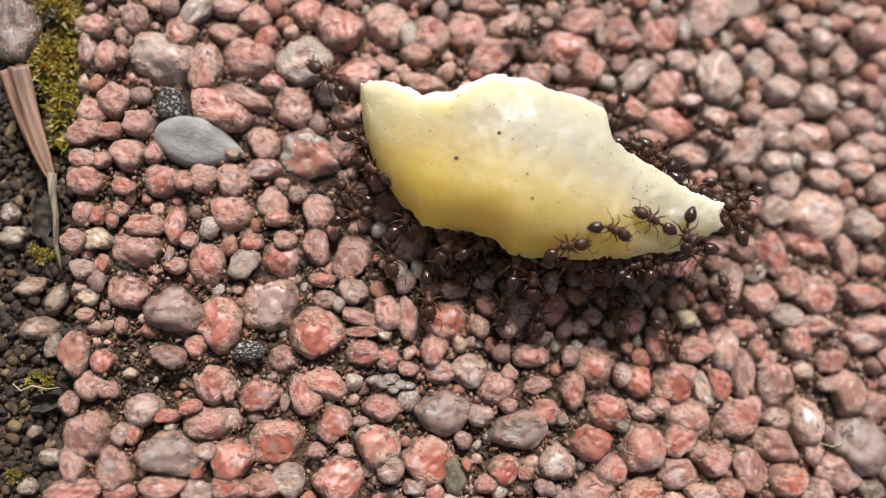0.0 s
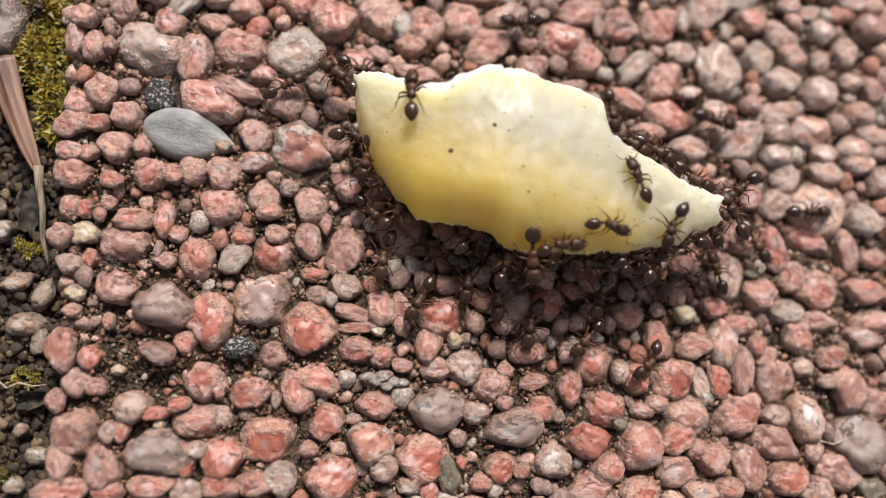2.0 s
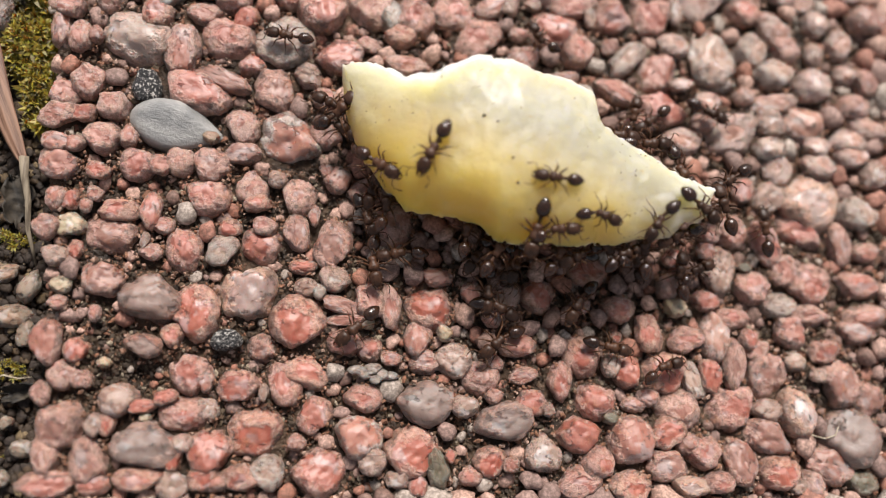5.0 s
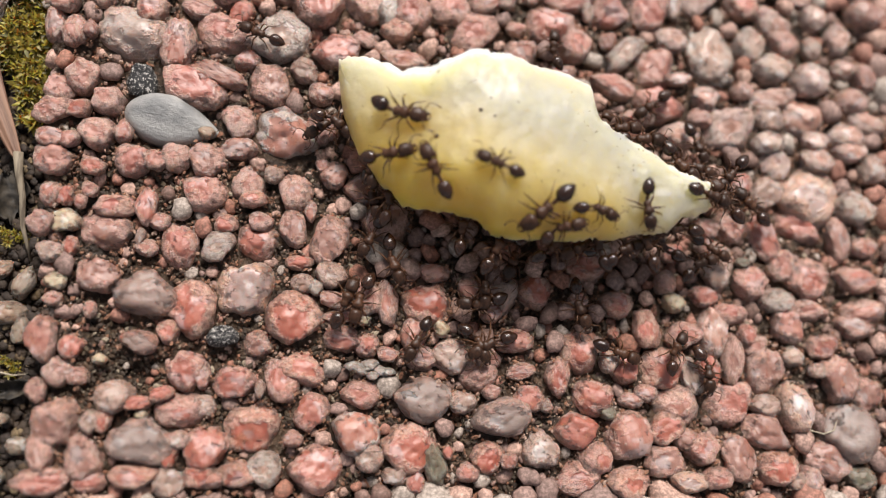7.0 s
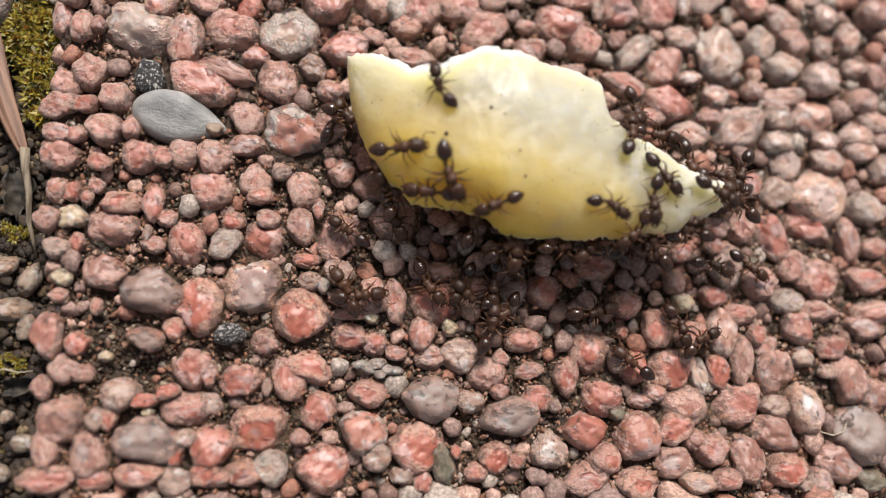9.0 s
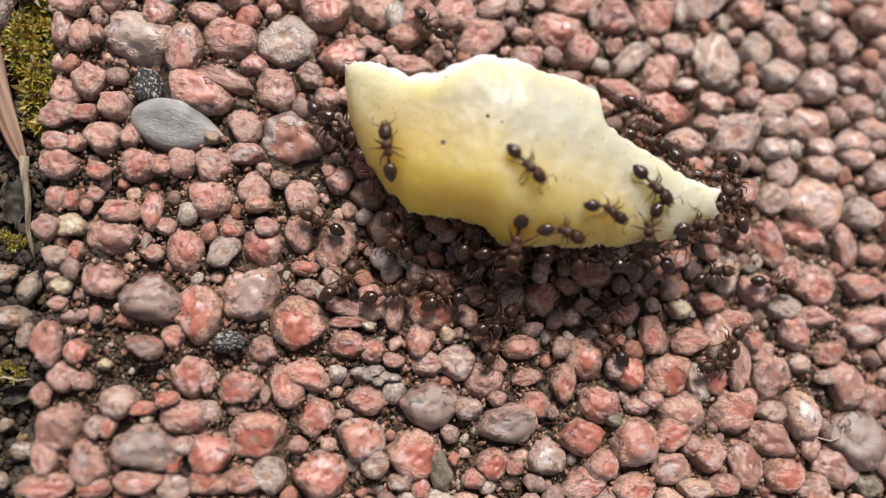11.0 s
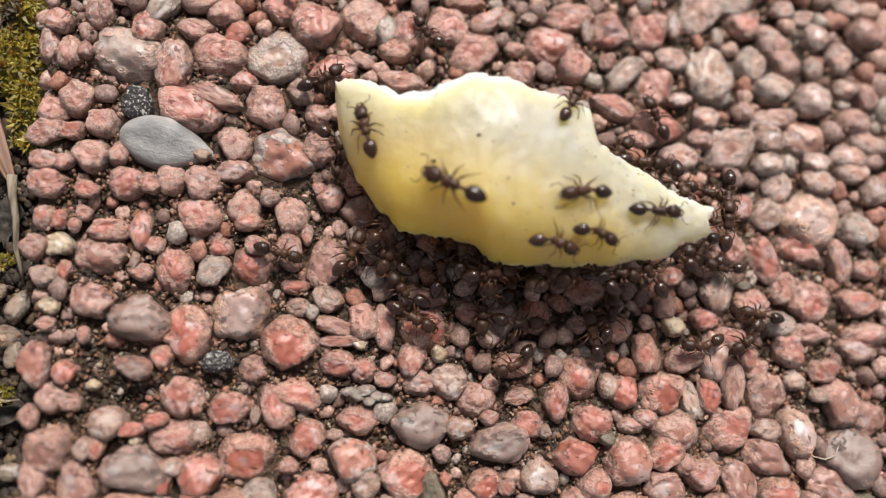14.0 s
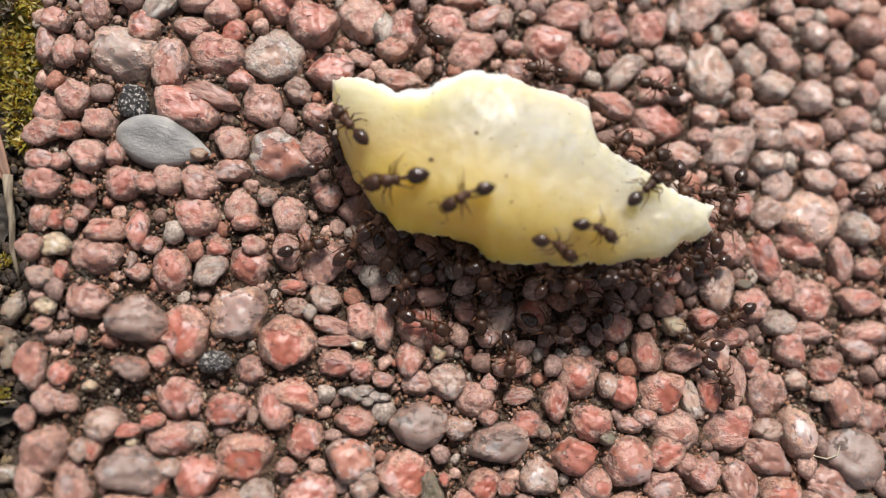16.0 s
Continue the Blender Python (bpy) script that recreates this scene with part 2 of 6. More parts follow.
def food_material():
    """Waxy pale yellow flesh: translucent, with brown crumbs and stains; drier on the far flank, where light is painted
    in as white.
    """
    n = Nodes("pale_yellow_flesh")
    at = n.node("TexCoord").outputs["Object"]
    split = n.node("SeparateXYZ")
    n.put(at, split.inputs[0])
    cloud = n.noise(at, 190.0, 5.0, 0.6)
    fine = n.noise(at, 1500.0, 5.0, 0.7)
    across = n.math("MULTIPLY_ADD", split.outputs[1], 100.0)
    n.tree.nodes[-1].inputs[2].default_value = 0.0
    along = n.math("MULTIPLY", split.outputs[0], 38.0)
    # whitens towards the far side: drier skin plus light and glare put into the colour
    dry_lit = n.ramp(n.math("ADD", n.math("ADD", across, along), n.math("MULTIPLY", n.math("SUBTRACT", cloud, 0.5), 0.4)), -0.14, 0.68)
    colour = n.mix(dry_lit, (0.60, 0.415, 0.045), (0.35, 0.337, 0.27))
    colour = n.mix(n.ramp(n.math("ADD", n.math("MULTIPLY", split.outputs[0], 100.0), cloud), 1.15, 1.7, 0.0, 0.6), colour, (0.33, 0.315, 0.245))
    colour = n.mix(n.ramp(cloud, 0.5, 0.72, 0.0, 0.3), colour, (0.37, 0.345, 0.265))
    colour = n.mix(n.ramp(n.noise(at, 900.0, 3.0, 0.5), 0.69, 0.74, 0.0, 0.5), colour, (0.32, 0.22, 0.09))
    colour = n.mix(n.ramp(fine, 0.56, 0.72, 0.0, 0.4), colour, (0.48, 0.35, 0.12))
    colour = n.mix(n.ramp(n.noise(at, 520.0, 4.0, 0.6), 0.5, 0.68, 0.0, 0.3), colour, n.mix(0.5, colour, (0.62, 0.58, 0.42)))
    normal = n.bump(n.math("ADD", n.math("MULTIPLY", cloud, 0.6), fine), 0.00013, 0.6)
    m = n.finish(base_color=colour, roughness=n.ramp(fine, 0.3, 0.7, 0.48, 0.65), normal=normal)
    n.out.inputs["Coat Weight"].default_value = 0.5
    n.out.inputs["Coat Roughness"].default_value = 0.38
    n.out.inputs["Subsurface Weight"].default_value = 1.0
    n.out.inputs["Subsurface Radius"].default_value = (1.0, 0.9, 0.45)
    n.out.inputs["Subsurface Scale"].default_value = 0.007
    return m


FOOD = food_material()


def chitin(name, dark, light, rough, shine=0.3):
    n = Nodes(name)
    at, chance = n.spread(False, 1000.0)
    fine = n.noise(at, 9.0, 4.0, 0.6)
    ridges = n.noise(at, 22.0, 3.0, 0.6)
    colour = n.mix(n.ramp(n.math("ADD", fine, n.math("MULTIPLY", n.math("SUBTRACT", chance, 0.5), 0.2)), 0.35, 0.7), dark, light)
    return n.finish(base_color=colour, roughness=n.ramp(fine, 0.3, 0.7, rough, rough + 0.15), normal=n.bump(ridges, 0.00002, 0.6), specular_ior_level=shine)


CHITIN_HEAD = chitin("brown_black_chitin", (0.020, 0.009, 0.005), (0.052, 0.023, 0.012), 0.32)
CHITIN_WAIST = chitin("red_brown_chitin", (0.028, 0.012, 0.006), (0.078, 0.033, 0.016), 0.36)
CHITIN_GASTER = chitin("glossy_dark_chitin", (0.014, 0.006, 0.0035), (0.040, 0.016, 0.008), 0.13, 0.5)
CHITIN_LEG = chitin("amber_brown_chitin", (0.042, 0.017, 0.008), (0.105, 0.045, 0.019), 0.35)


def plain_grain(name, low, high, scale, stretch=(1, 1, 1), rough=0.8, sheen=0.00008, glow=0.0):
    n = Nodes(name)
    at = n.node("TexCoord").outputs["Object"]
    m = n.node("Mapping")
    n.put(at, m.inputs[0])
    m.inputs["Scale"].default_value = stretch
    fine = n.noise(m.outputs[0], scale, 5.0, 0.65)
    return n.finish(base_color=n.mix(n.ramp(fine, 0.35, 0.65), low, high), roughness=rough, normal=n.bump(fine, sheen, 0.7), subsurface_weight=glow, subsurface_scale=0.0006)


HUSK = plain_grain("dry_grass", (0.07, 0.03, 0.018), (0.27, 0.15, 0.095), 900.0, (2.6, 0.16, 1.0), 0.5)
STRAW = plain_grain("cream_straw", (0.17, 0.10, 0.055), (0.34, 0.235, 0.145), 700.0, (2.0, 1.0, 1.0), 0.5)
STALK = plain_grain("grey_straw", (0.10, 0.075, 0.05), (0.27, 0.22, 0.155), 1500.0, (3.0, 0.3, 1.0), 0.7)
ROTTEN = plain_grain("rotten_leaf", (0.010, 0.008, 0.006), (0.045, 0.034, 0.022), 1500.0, (1, 1, 1), 0.7)
CRUMB = plain_grain("dark_crumb", (0.05, 0.035, 0.02), (0.12, 0.08, 0.045), 3000.0)
FIBRE = plain_grain("pale_fibre", (0.3, 0.24, 0.17), (0.45, 0.39, 0.29), 3000.0)


def moss_material():
    n = Nodes("moss")
    chance = n.node("NewGeometry").outputs["Random Per Island"]
    at = n.node("TexCoord").outputs["Object"]
    colour = n.mix(chance, (0.05, 0.04, 0.004), (0.34, 0.26, 0.02))
    colour = n.mix(n.ramp(n.noise(at, 500.0, 4.0), 0.45, 0.65), colour, (0.03, 0.02, 0.004))
    return n.finish(base_color=colour, roughness=0.55, subsurface_weight=0.2, subsurface_scale=0.0004)


MOSS = moss_material()


# ---- helpers for meshes (all sizes in millimetres) ----
def part(name, bm, material, parent=None, label="", smooth=True):
    """Links a bmesh, drawn in millimetres, as one mesh object."""
    data = bpy.data.meshes.new(name)
    bmesh.ops.scale(bm, vec=(MM, MM, MM), verts=bm.verts)
    bm.to_mesh(data)
    bm.free()
    data.materials.append(material)
    if smooth:
        data.shade_smooth()
    ob = new(name, data)
    ob.parent = parent
    return tagged(ob, label) if label else ob


def joined(name, points, faces, material, parent=None, smooth=False):
    """One mesh from computed arrays, in millimetres."""
    data = bpy.data.meshes.new(name)
    data.from_pydata((np.asarray(points) * MM).tolist(), [], faces.tolist() if hasattr(faces, "tolist") else faces)
    data.materials.append(material)
    if smooth:
        data.shade_smooth()
    ob = new(name, data)
    ob.parent = parent
    return ob


def ico(level):
    bm = bmesh.new()
    bmesh.ops.create_icosphere(bm, subdivisions=level, radius=1.0)
    bm.verts.ensure_lookup_table()
    p = np.array([v.co[:] for v in bm.verts])
    f = np.array([[v.index for v in face.verts] for face in bm.faces])
    bm.free()
    return p, f


def rock_points(p, rng, planes=9, bite=0.74, rough=0.07):
    """A unit ball cut by random planes, with worn edges and an uneven skin."""
    r = np.ones(len(p))
    for _ in range(planes):
        d = rng.normal(size=3)
        d /= np.linalg.norm(d)
        c = np.maximum(p @ d, 1e-3)
        flat = rng.uniform(bite, 0.97) / c
        k = 22.0
        r = -np.log(np.exp(-k * r) + np.exp(-k * np.minimum(flat, 3.0))) / k
    d = np.array([rng.uniform(-0.25, 0.25), rng.uniform(-0.25, 0.25), 1.0])
    r = -np.log(np.exp(-14 * r) + np.exp(-14 * np.minimum(rng.uniform(0.58, 0.8) * np.linalg.norm(d) / np.maximum(p @ d, 1e-3), 3.0))) / 14  # worn top
    r += 0.05
    if rough:
        o = Vector(rng.uniform(-40, 40, 3))
        r = r + np.array([rough * noise.fractal(Vector(q) * 2.0 + o, 0.65, 2.1, 5) - 0.9 * rough * max(0.0, noise.noise(Vector(q) * 3.1 - o) - 0.12) + 0.35 * rough * noise.noise(Vector(q) * 8 + o) for q in p])
    return p * r[:, None]


# ---- the chips of the slab: look, place, half axes in millimetres, turn ----
CHIPS, SPECS = [], []


def chip(look_key, x, y, rx, ry, turn, name="pebble", drop=0.0):
    SPECS.append((look_key, x, y, rx, ry, turn, name, drop))
    CHIPS.append((x, y, rx, ry, turn))


chip("P", -23.63, 12.71, 0.84, 0.70, 0)
chip("m", -21.32, 13.41, 0.71, 0.92, 0)
chip("P", -24.02, 11.20, 0.63, 1.11, 0)
chip("P", -22.89, 10.71, 0.63, 0.98, 0)
chip("H", -19.71, 10.98, 1.97, 1.62, -10)
chip("o", -18.54, 12.62, 0.92, 0.92, 0)
chip("w", -17.75, 13.92, 0.71, 1.28, -35)
chip("P", -15.85, 12.66, 1.07, 0.64, 0)
chip("P", -22.20, 8.10, 1.00, 1.11, 0)
chip("m", -21.97, 10.94, 0.42, 0.52, 0)
chip("P", -23.57, 7.28, 0.82, 0.76, 0)
chip("P", -23.85, 5.88, 1.09, 0.75, 0)
chip("o", -22.32, 5.94, 0.69, 0.51, 0)
chip("P", -20.71, 6.61, 0.90, 0.90, 30)
chip("S", -18.95, 7.96, 0.77, 0.98, 0)
chip("E", -17.13, 5.49, 2.43, 1.42, -14)
chip("t", -15.00, 4.70, 0.49, 0.35, 0)
chip("P", -16.97, 10.26, 0.99, 1.48, 0)
chip("p", -16.06, 7.83, 1.96, 1.40, -20)
chip("P", -21.23, 4.45, 1.09, 0.89, 0)
chip("P", -23.66, 4.18, 0.88, 0.54, 0)
chip("P", -22.61, 4.04, 0.54, 0.48, 0)
chip("P", -19.69, 4.68, 0.48, 0.69, 0)
chip("P", -15.43, 14.33, 1.08, 0.72, 0)
chip("P", -14.15, 13.91, 1.01, 1.01, 0)
chip("p", -14.25, 11.27, 1.50, 1.25, -15)
chip("o", -13.32, 12.53, 0.72, 0.79, 0)
chip("p", -10.72, 14.34, 1.16, 1.02, 0)
chip("W", -10.87, 11.03, 1.58, 1.65, -35)
chip("p", -12.79, 9.53, 0.75, 0.68, 0)
chip("m", -14.48, 8.45, 1.62, 0.60, -24)
chip("m", -11.40, 7.92, 1.17, 1.28, 30)
chip("g", -9.39, 8.94, 0.86, 0.68, -40)
chip("p", -8.53, 13.30, 1.46, 1.46, 0)
chip("P", -5.63, 13.86, 1.40, 1.40, 0)
chip("w", -4.34, 13.23, 0.73, 1.03, 0)
chip("p", -2.68, 13.32, 1.18, 1.18, 0)
chip("p", -7.39, 10.28, 1.44, 1.01, 10)
chip("P", -5.71, 11.21, 0.73, 0.47, -20)
chip("o", -3.60, 11.90, 1.03, 0.73, 0)
chip("P", -3.40, 9.98, 1.38, 0.66, 0)
chip("P", -8.30, 7.49, 0.71, 0.64, 0)
chip("T", -10.40, 4.79, 1.83, 1.62, 0)
chip("m", -8.18, 5.27, 0.89, 0.99, 0)
chip("P", -13.23, 5.63, 0.91, 1.12, 10)
chip("m", -13.16, 3.83, 1.04, 0.63, 0)
chip("p", -0.40, 13.84, 1.41, 1.19, 0)
chip("o", 0.82, 15.59, 1.27, 0.67, 0)
chip("p", 1.24, 12.15, 1.48, 1.19, 10)
chip("P", 2.29, 14.31, 1.27, 0.64, 30)
chip("P", 3.89, 12.41, 0.60, 0.45, 0)
chip("g", 3.36, 14.26, 0.53, 0.60, 0)
chip("g", 4.90, 14.54, 0.53, 0.38, 0)
chip("P", 4.24, 10.81, 0.97, 0.82, 0)
chip("p", 6.20, 12.77, 1.43, 1.35, 0)
chip("p", 7.90, 11.51, 1.01, 1.20, 0)
chip("p", 7.66, 14.79, 1.44, 0.91, 0)
chip("g", 8.69, 13.87, 0.38, 0.68, 0)
chip("p", 10.34, 14.04, 1.37, 1.22, 0)
chip("m", 10.06, 11.93, 0.53, 0.60, 0)
chip("W", 11.01, 11.18, 1.44, 0.72, 45)
chip("P", 10.32, 8.85, 1.57, 0.75, -18)
chip("p", 13.39, 7.81, 1.73, 1.13, -20)
chip("P", 11.78, 6.73, 1.12, 0.52, 0)
chip("P", 6.88, 9.60, 0.89, 0.45, 0)
chip("p", 13.01, 14.19, 1.23, 1.30, 0)
chip("g", 14.56, 14.69, 0.46, 0.92, 0)
chip("R", 14.30, 12.23, 1.07, 0.76, 0)
chip("P", 13.21, 10.37, 1.29, 1.36, 0)
chip("R", 14.66, 9.44, 0.76, 0.45, 0)
chip("R", 16.45, 15.83, 1.40, 1.55, 0)
chip("W", 18.74, 16.39, 1.49, 0.86, 0)
chip("o", 19.46, 14.97, 1.09, 0.86, -20)
chip("W", 16.99, 11.47, 1.61, 1.92, 0)
chip("w", 17.49, 9.88, 1.07, 0.76, 0)
chip("W", 19.89, 12.31, 1.08, 1.32, 0)
chip("R", 21.64, 13.76, 1.09, 0.86, -30)
chip("m", 22.17, 12.55, 1.01, 1.09, 0)
chip("R", 22.25, 16.18, 0.79, 0.59, 0)
chip("m", 20.99, 14.43, 0.70, 0.55, 0)
chip("W", 21.40, 10.67, 1.47, 1.00, 0)
chip("R", 24.61, 14.34, 0.79, 0.94, 30)
chip("R", 23.68, 15.71, 1.03, 0.59, 0)
chip("R", 26.26, 13.05, 0.87, 1.18, 0)
chip("g", 24.21, 12.11, 0.55, 0.78, 0)
chip("R", 27.17, 16.68, 0.96, 0.60, 0)
chip("m", 28.48, 14.84, 1.27, 1.03, 0)
chip("R", 24.01, 9.85, 1.16, 1.16, 0)
chip("R", 26.38, 10.78, 0.66, 0.66, 0)
chip("m", 27.81, 10.35, 0.78, 0.98, 0)
chip("R", 14.65, 5.71, 1.35, 0.82, 0)
chip("R", 16.38, 8.24, 0.91, 0.76, 0)
chip("m", 16.02, 7.01, 0.83, 0.68, 0)
chip("R", 18.05, 6.42, 1.66, 1.44, 0)
chip("R", 21.24, 8.60, 1.53, 0.69, 0)
chip("g", 20.73, 7.31, 1.07, 0.84, 0)
chip("R", 23.18, 7.40, 1.46, 1.38, 0)
chip("m", 26.79, 8.51, 1.09, 0.85, 0)
chip("W", 20.57, 5.33, 0.98, 0.76, 0)
chip("R", 23.83, 5.56, 0.95, 0.69, 0)
chip("R", 26.14, 6.11, 1.15, 0.96, 0)
chip("R", 27.82, 7.18, 1.32, 0.77, -20)
chip("m", 19.02, 8.83, 0.69, 0.61, 0)
chip("P", -23.57, 2.96, 1.08, 0.88, 0)
chip("o", -21.26, 2.51, 0.68, 0.51, 0)
chip("p", -19.13, 2.99, 0.89, 0.92, 0)
chip("P", -17.83, 2.96, 0.62, 0.58, 0)
chip("P", -16.68, 3.25, 0.76, 0.83, 0)
chip("m", -14.99, 3.05, 1.14, 0.97, -20)
chip("P", -23.57, 0.82, 0.60, 0.67, 0)
chip("o", -22.69, 0.73, 0.44, 0.57, 0)
chip("P", -21.33, 1.12, 0.44, 0.44, 0)
chip("P", -21.76, 0.35, 0.34, 0.40, 0)
chip("o", -19.97, 0.25, 1.12, 0.61, 0)
chip("p", -18.17, 0.16, 0.61, 1.02, 0)
chip("P", -17.40, -0.69, 0.64, 0.47, 0)
chip("p", -15.01, 1.18, 1.20, 1.13, 0)
chip("m", -23.86, -0.83, 0.73, 0.77, 0)
chip("C", -22.72, -0.72, 0.87, 0.67, -25)
chip("m", -20.53, -1.27, 1.41, 1.07, 0)
chip("p", -16.25, -2.04, 0.95, 1.22, 0)
chip("g", -23.31, -2.50, 0.73, 0.60, 0)
chip("o", -22.17, -2.15, 0.40, 0.60, 0)
chip("P", -18.03, -2.24, 0.64, 0.47, 0)
chip("g", -18.40, -1.57, 0.27, 0.44, 0)
chip("m", -20.68, -3.80, 1.16, 0.93, 0)
chip("C", -22.84, -4.24, 0.59, 0.46, 0)
chip("B", -17.88, -4.87, 1.67, 1.33, -10)
chip("o", -15.41, -5.75, 1.40, 1.54, 0)
chip("W", -14.09, -2.07, 0.95, 0.78, 20)
chip("P", -20.86, -5.79, 0.33, 0.46, 0)
chip("P", -22.95, -5.22, 0.53, 0.39, 0)
chip("P", -12.50, 1.77, 0.90, 1.04, 0)
chip("o", -12.12, 0.72, 0.76, 0.52, 0)
chip("g", -10.98, 2.28, 0.52, 0.49, 0)
chip("P", -9.75, 1.35, 0.94, 1.15, 0)
chip("m", -9.76, -0.95, 0.76, 1.07, 10)
chip("p", -11.87, -1.68, 1.06, 1.03, 0)
chip("o", -13.65, -0.78, 0.62, 0.55, 0)
chip("P", -11.64, -0.57, 0.69, 0.55, 0)
chip("Q", -12.40, -4.54, 1.56, 1.46, 0)
chip("P", -8.76, 0.13, 0.35, 0.59, 0)
chip("o", -9.55, -6.20, 1.49, 1.42, -20)
chip("m", -7.69, -1.61, 1.07, 1.38, 0)
chip("o", -9.36, -2.96, 0.75, 0.41, 0)
chip("g", -7.58, -3.66, 0.93, 0.72, -20)
chip("g", -9.09, -4.23, 0.68, 0.55, 0)
chip("w", -8.31, -4.39, 0.41, 0.48, 0)
chip("m", -7.42, 2.38, 0.77, 0.77, 0)
chip("P", -8.13, 2.98, 0.42, 0.42, 0)
chip("m", -5.66, 1.64, 1.06, 0.88, 0)
chip("m", -4.23, -0.30, 1.33, 1.26, 30)
chip("P", -5.40, -4.87, 0.86, 1.03, 20)
chip("P", -4.12, -5.20, 0.59, 1.24, 0)
chip("m", -6.93, -5.23, 1.30, 0.48, -15)
chip("P", -6.65, -6.08, 1.16, 0.34, 0)
chip("o", -1.83, -5.36, 1.25, 1.32, 30)
chip("m", -1.41, -3.43, 0.87, 0.56, 0)
chip("P", 0.71, -4.39, 0.66, 0.63, 0)
chip("o", 4.82, -4.52, 1.02, 0.99, 0)
chip("g", 2.84, -4.89, 0.77, 1.23, -20)
chip("o", 7.98, -2.87, 1.29, 0.89, 0)
chip("P", 7.53, -5.02, 0.57, 0.50, 0)
chip("o", 9.91, -5.25, 1.03, 0.78, -10)
chip("m", 2.11, -5.84, 0.70, 0.56, 0)
chip("o", 11.70, -6.59, 0.78, 1.14, 10)
chip("p", 18.57, 2.48, 0.60, 0.78, 0)
chip("R", 21.08, 4.17, 1.02, 1.13, 0)
chip("g", 20.32, 2.14, 1.12, 0.94, 0)
chip("Q", 23.30, 1.83, 2.11, 1.88, 0)
chip("W", 26.48, 1.22, 1.36, 1.06, -10)
chip("R", 26.46, 5.13, 1.15, 0.77, 0)
chip("R", 23.93, 4.34, 1.14, 0.76, 0)
chip("g", 27.77, 3.79, 0.77, 1.00, 0)
chip("p", 22.42, -0.02, 1.57, 1.12, -25)
chip("p", 19.98, -0.83, 0.93, 1.56, 30)
chip("P", 17.60, -0.20, 0.96, 0.96, 0)
chip("P", 16.03, -0.42, 0.81, 0.66, 0)
chip("P", 15.77, -1.46, 0.62, 0.51, 0)
chip("g", 16.65, -2.74, 1.10, 1.46, 0)
chip("p", 18.70, -3.82, 1.17, 1.02, 0)
chip("P", 21.01, -2.68, 0.74, 1.00, 0)
chip("p", 22.83, -3.47, 1.48, 1.26, 0)
chip("W", 20.55, -4.90, 1.10, 0.73, 0)
chip("p", 15.61, -4.62, 0.83, 0.65, 0)
chip("C", 13.61, -5.04, 0.68, 0.61, 0)
chip("p", 17.21, -5.73, 0.98, 0.62, 0)
chip("p", 26.10, -3.43, 1.49, 0.86, 0)
chip("P", 26.71, -1.38, 1.05, 0.60, 10)
chip("m", 25.08, -0.73, 0.75, 1.50, 0)
chip("P", 26.28, -5.58, 1.30, 0.74, 10)
chip("P", 22.65, -5.50, 1.28, 0.66, 0)
chip("m", 13.15, -3.89, 0.61, 0.76, 0)
chip("o", 13.63, -2.05, 0.65, 0.58, 0)
chip("v", 18.21, -2.53, 0.44, 0.29, 0)
chip("P", -23.40, -7.50, 0.88, 1.17, 0)
chip("o", -21.75, -7.92, 0.65, 0.65, 0)
chip("P", -22.40, -9.20, 0.81, 0.84, 0)
chip("m", -21.39, -9.46, 0.58, 0.49, 0)
chip("m", -23.49, -10.31, 0.55, 0.64, 0)
chip("B", -18.04, -7.64, 1.02, 0.59, -10)
chip("o", -16.63, -7.08, 0.63, 0.66, 0)
chip("p", -15.41, -9.11, 1.09, 1.19, 0)
chip("g", -19.28, -10.71, 0.97, 0.84, 0)
chip("o", -18.01, -11.03, 0.72, 0.39, 0)
chip("o", -16.77, -10.49, 0.65, 0.39, 20)
chip("p", -15.76, -11.52, 1.31, 0.92, 10)
chip("g", -14.51, -11.15, 0.66, 0.59, 0)
chip("m", -22.43, -12.10, 1.28, 1.22, 0)
chip("g", -20.44, -11.96, 0.52, 0.64, 0)
chip("o", -19.76, -11.97, 0.45, 0.65, 0)
chip("G", -17.73, -13.09, 1.75, 1.29, -8)
chip("o", -16.28, -13.73, 0.58, 0.91, 0)
chip("g", -15.68, -13.11, 0.59, 0.52, 0)
chip("m", -22.92, -13.65, 0.70, 1.08, 10)
chip("m", -20.76, -14.08, 0.96, 1.34, 0)
chip("p", -14.17, -13.60, 1.17, 1.17, 0)
chip("p", -22.81, -15.18, 1.46, 0.70, 0)
chip("p", -20.37, -15.22, 0.83, 0.57, 0)
chip("o", -17.93, -14.95, 1.28, 0.64, 0)
chip("g", -16.20, -15.29, 0.90, 0.77, 0)
chip("o", -14.49, -15.01, 0.81, 0.65, 0)
chip("L", -13.54, -7.36, 0.80, 0.60, 0)
chip("m", -11.56, -7.79, 0.77, 0.77, 0)
chip("p", -6.69, -7.44, 1.02, 0.75, 0)
chip("p", -5.37, -7.77, 0.68, 0.68, 0)
chip("o", -9.04, -9.11, 1.34, 0.94, -15)
chip("w", -6.20, -8.94, 0.41, 0.24, 20)
chip("w", -5.69, -9.14, 0.47, 0.27, -30)
chip("w", -5.18, -8.94, 0.51, 0.31, 10)
chip("w", -4.64, -9.21, 0.47, 0.27, -20)
chip("w", -4.09, -9.34, 0.41, 0.24, 0)
chip("w", -4.94, -9.54, 0.34, 0.24, 0)
chip("p", -12.79, -9.92, 1.09, 0.86, 0)
chip("g", -11.31, -10.29, 0.27, 0.47, 0)
chip("p", -10.17, -9.77, 0.93, 1.20, 10)
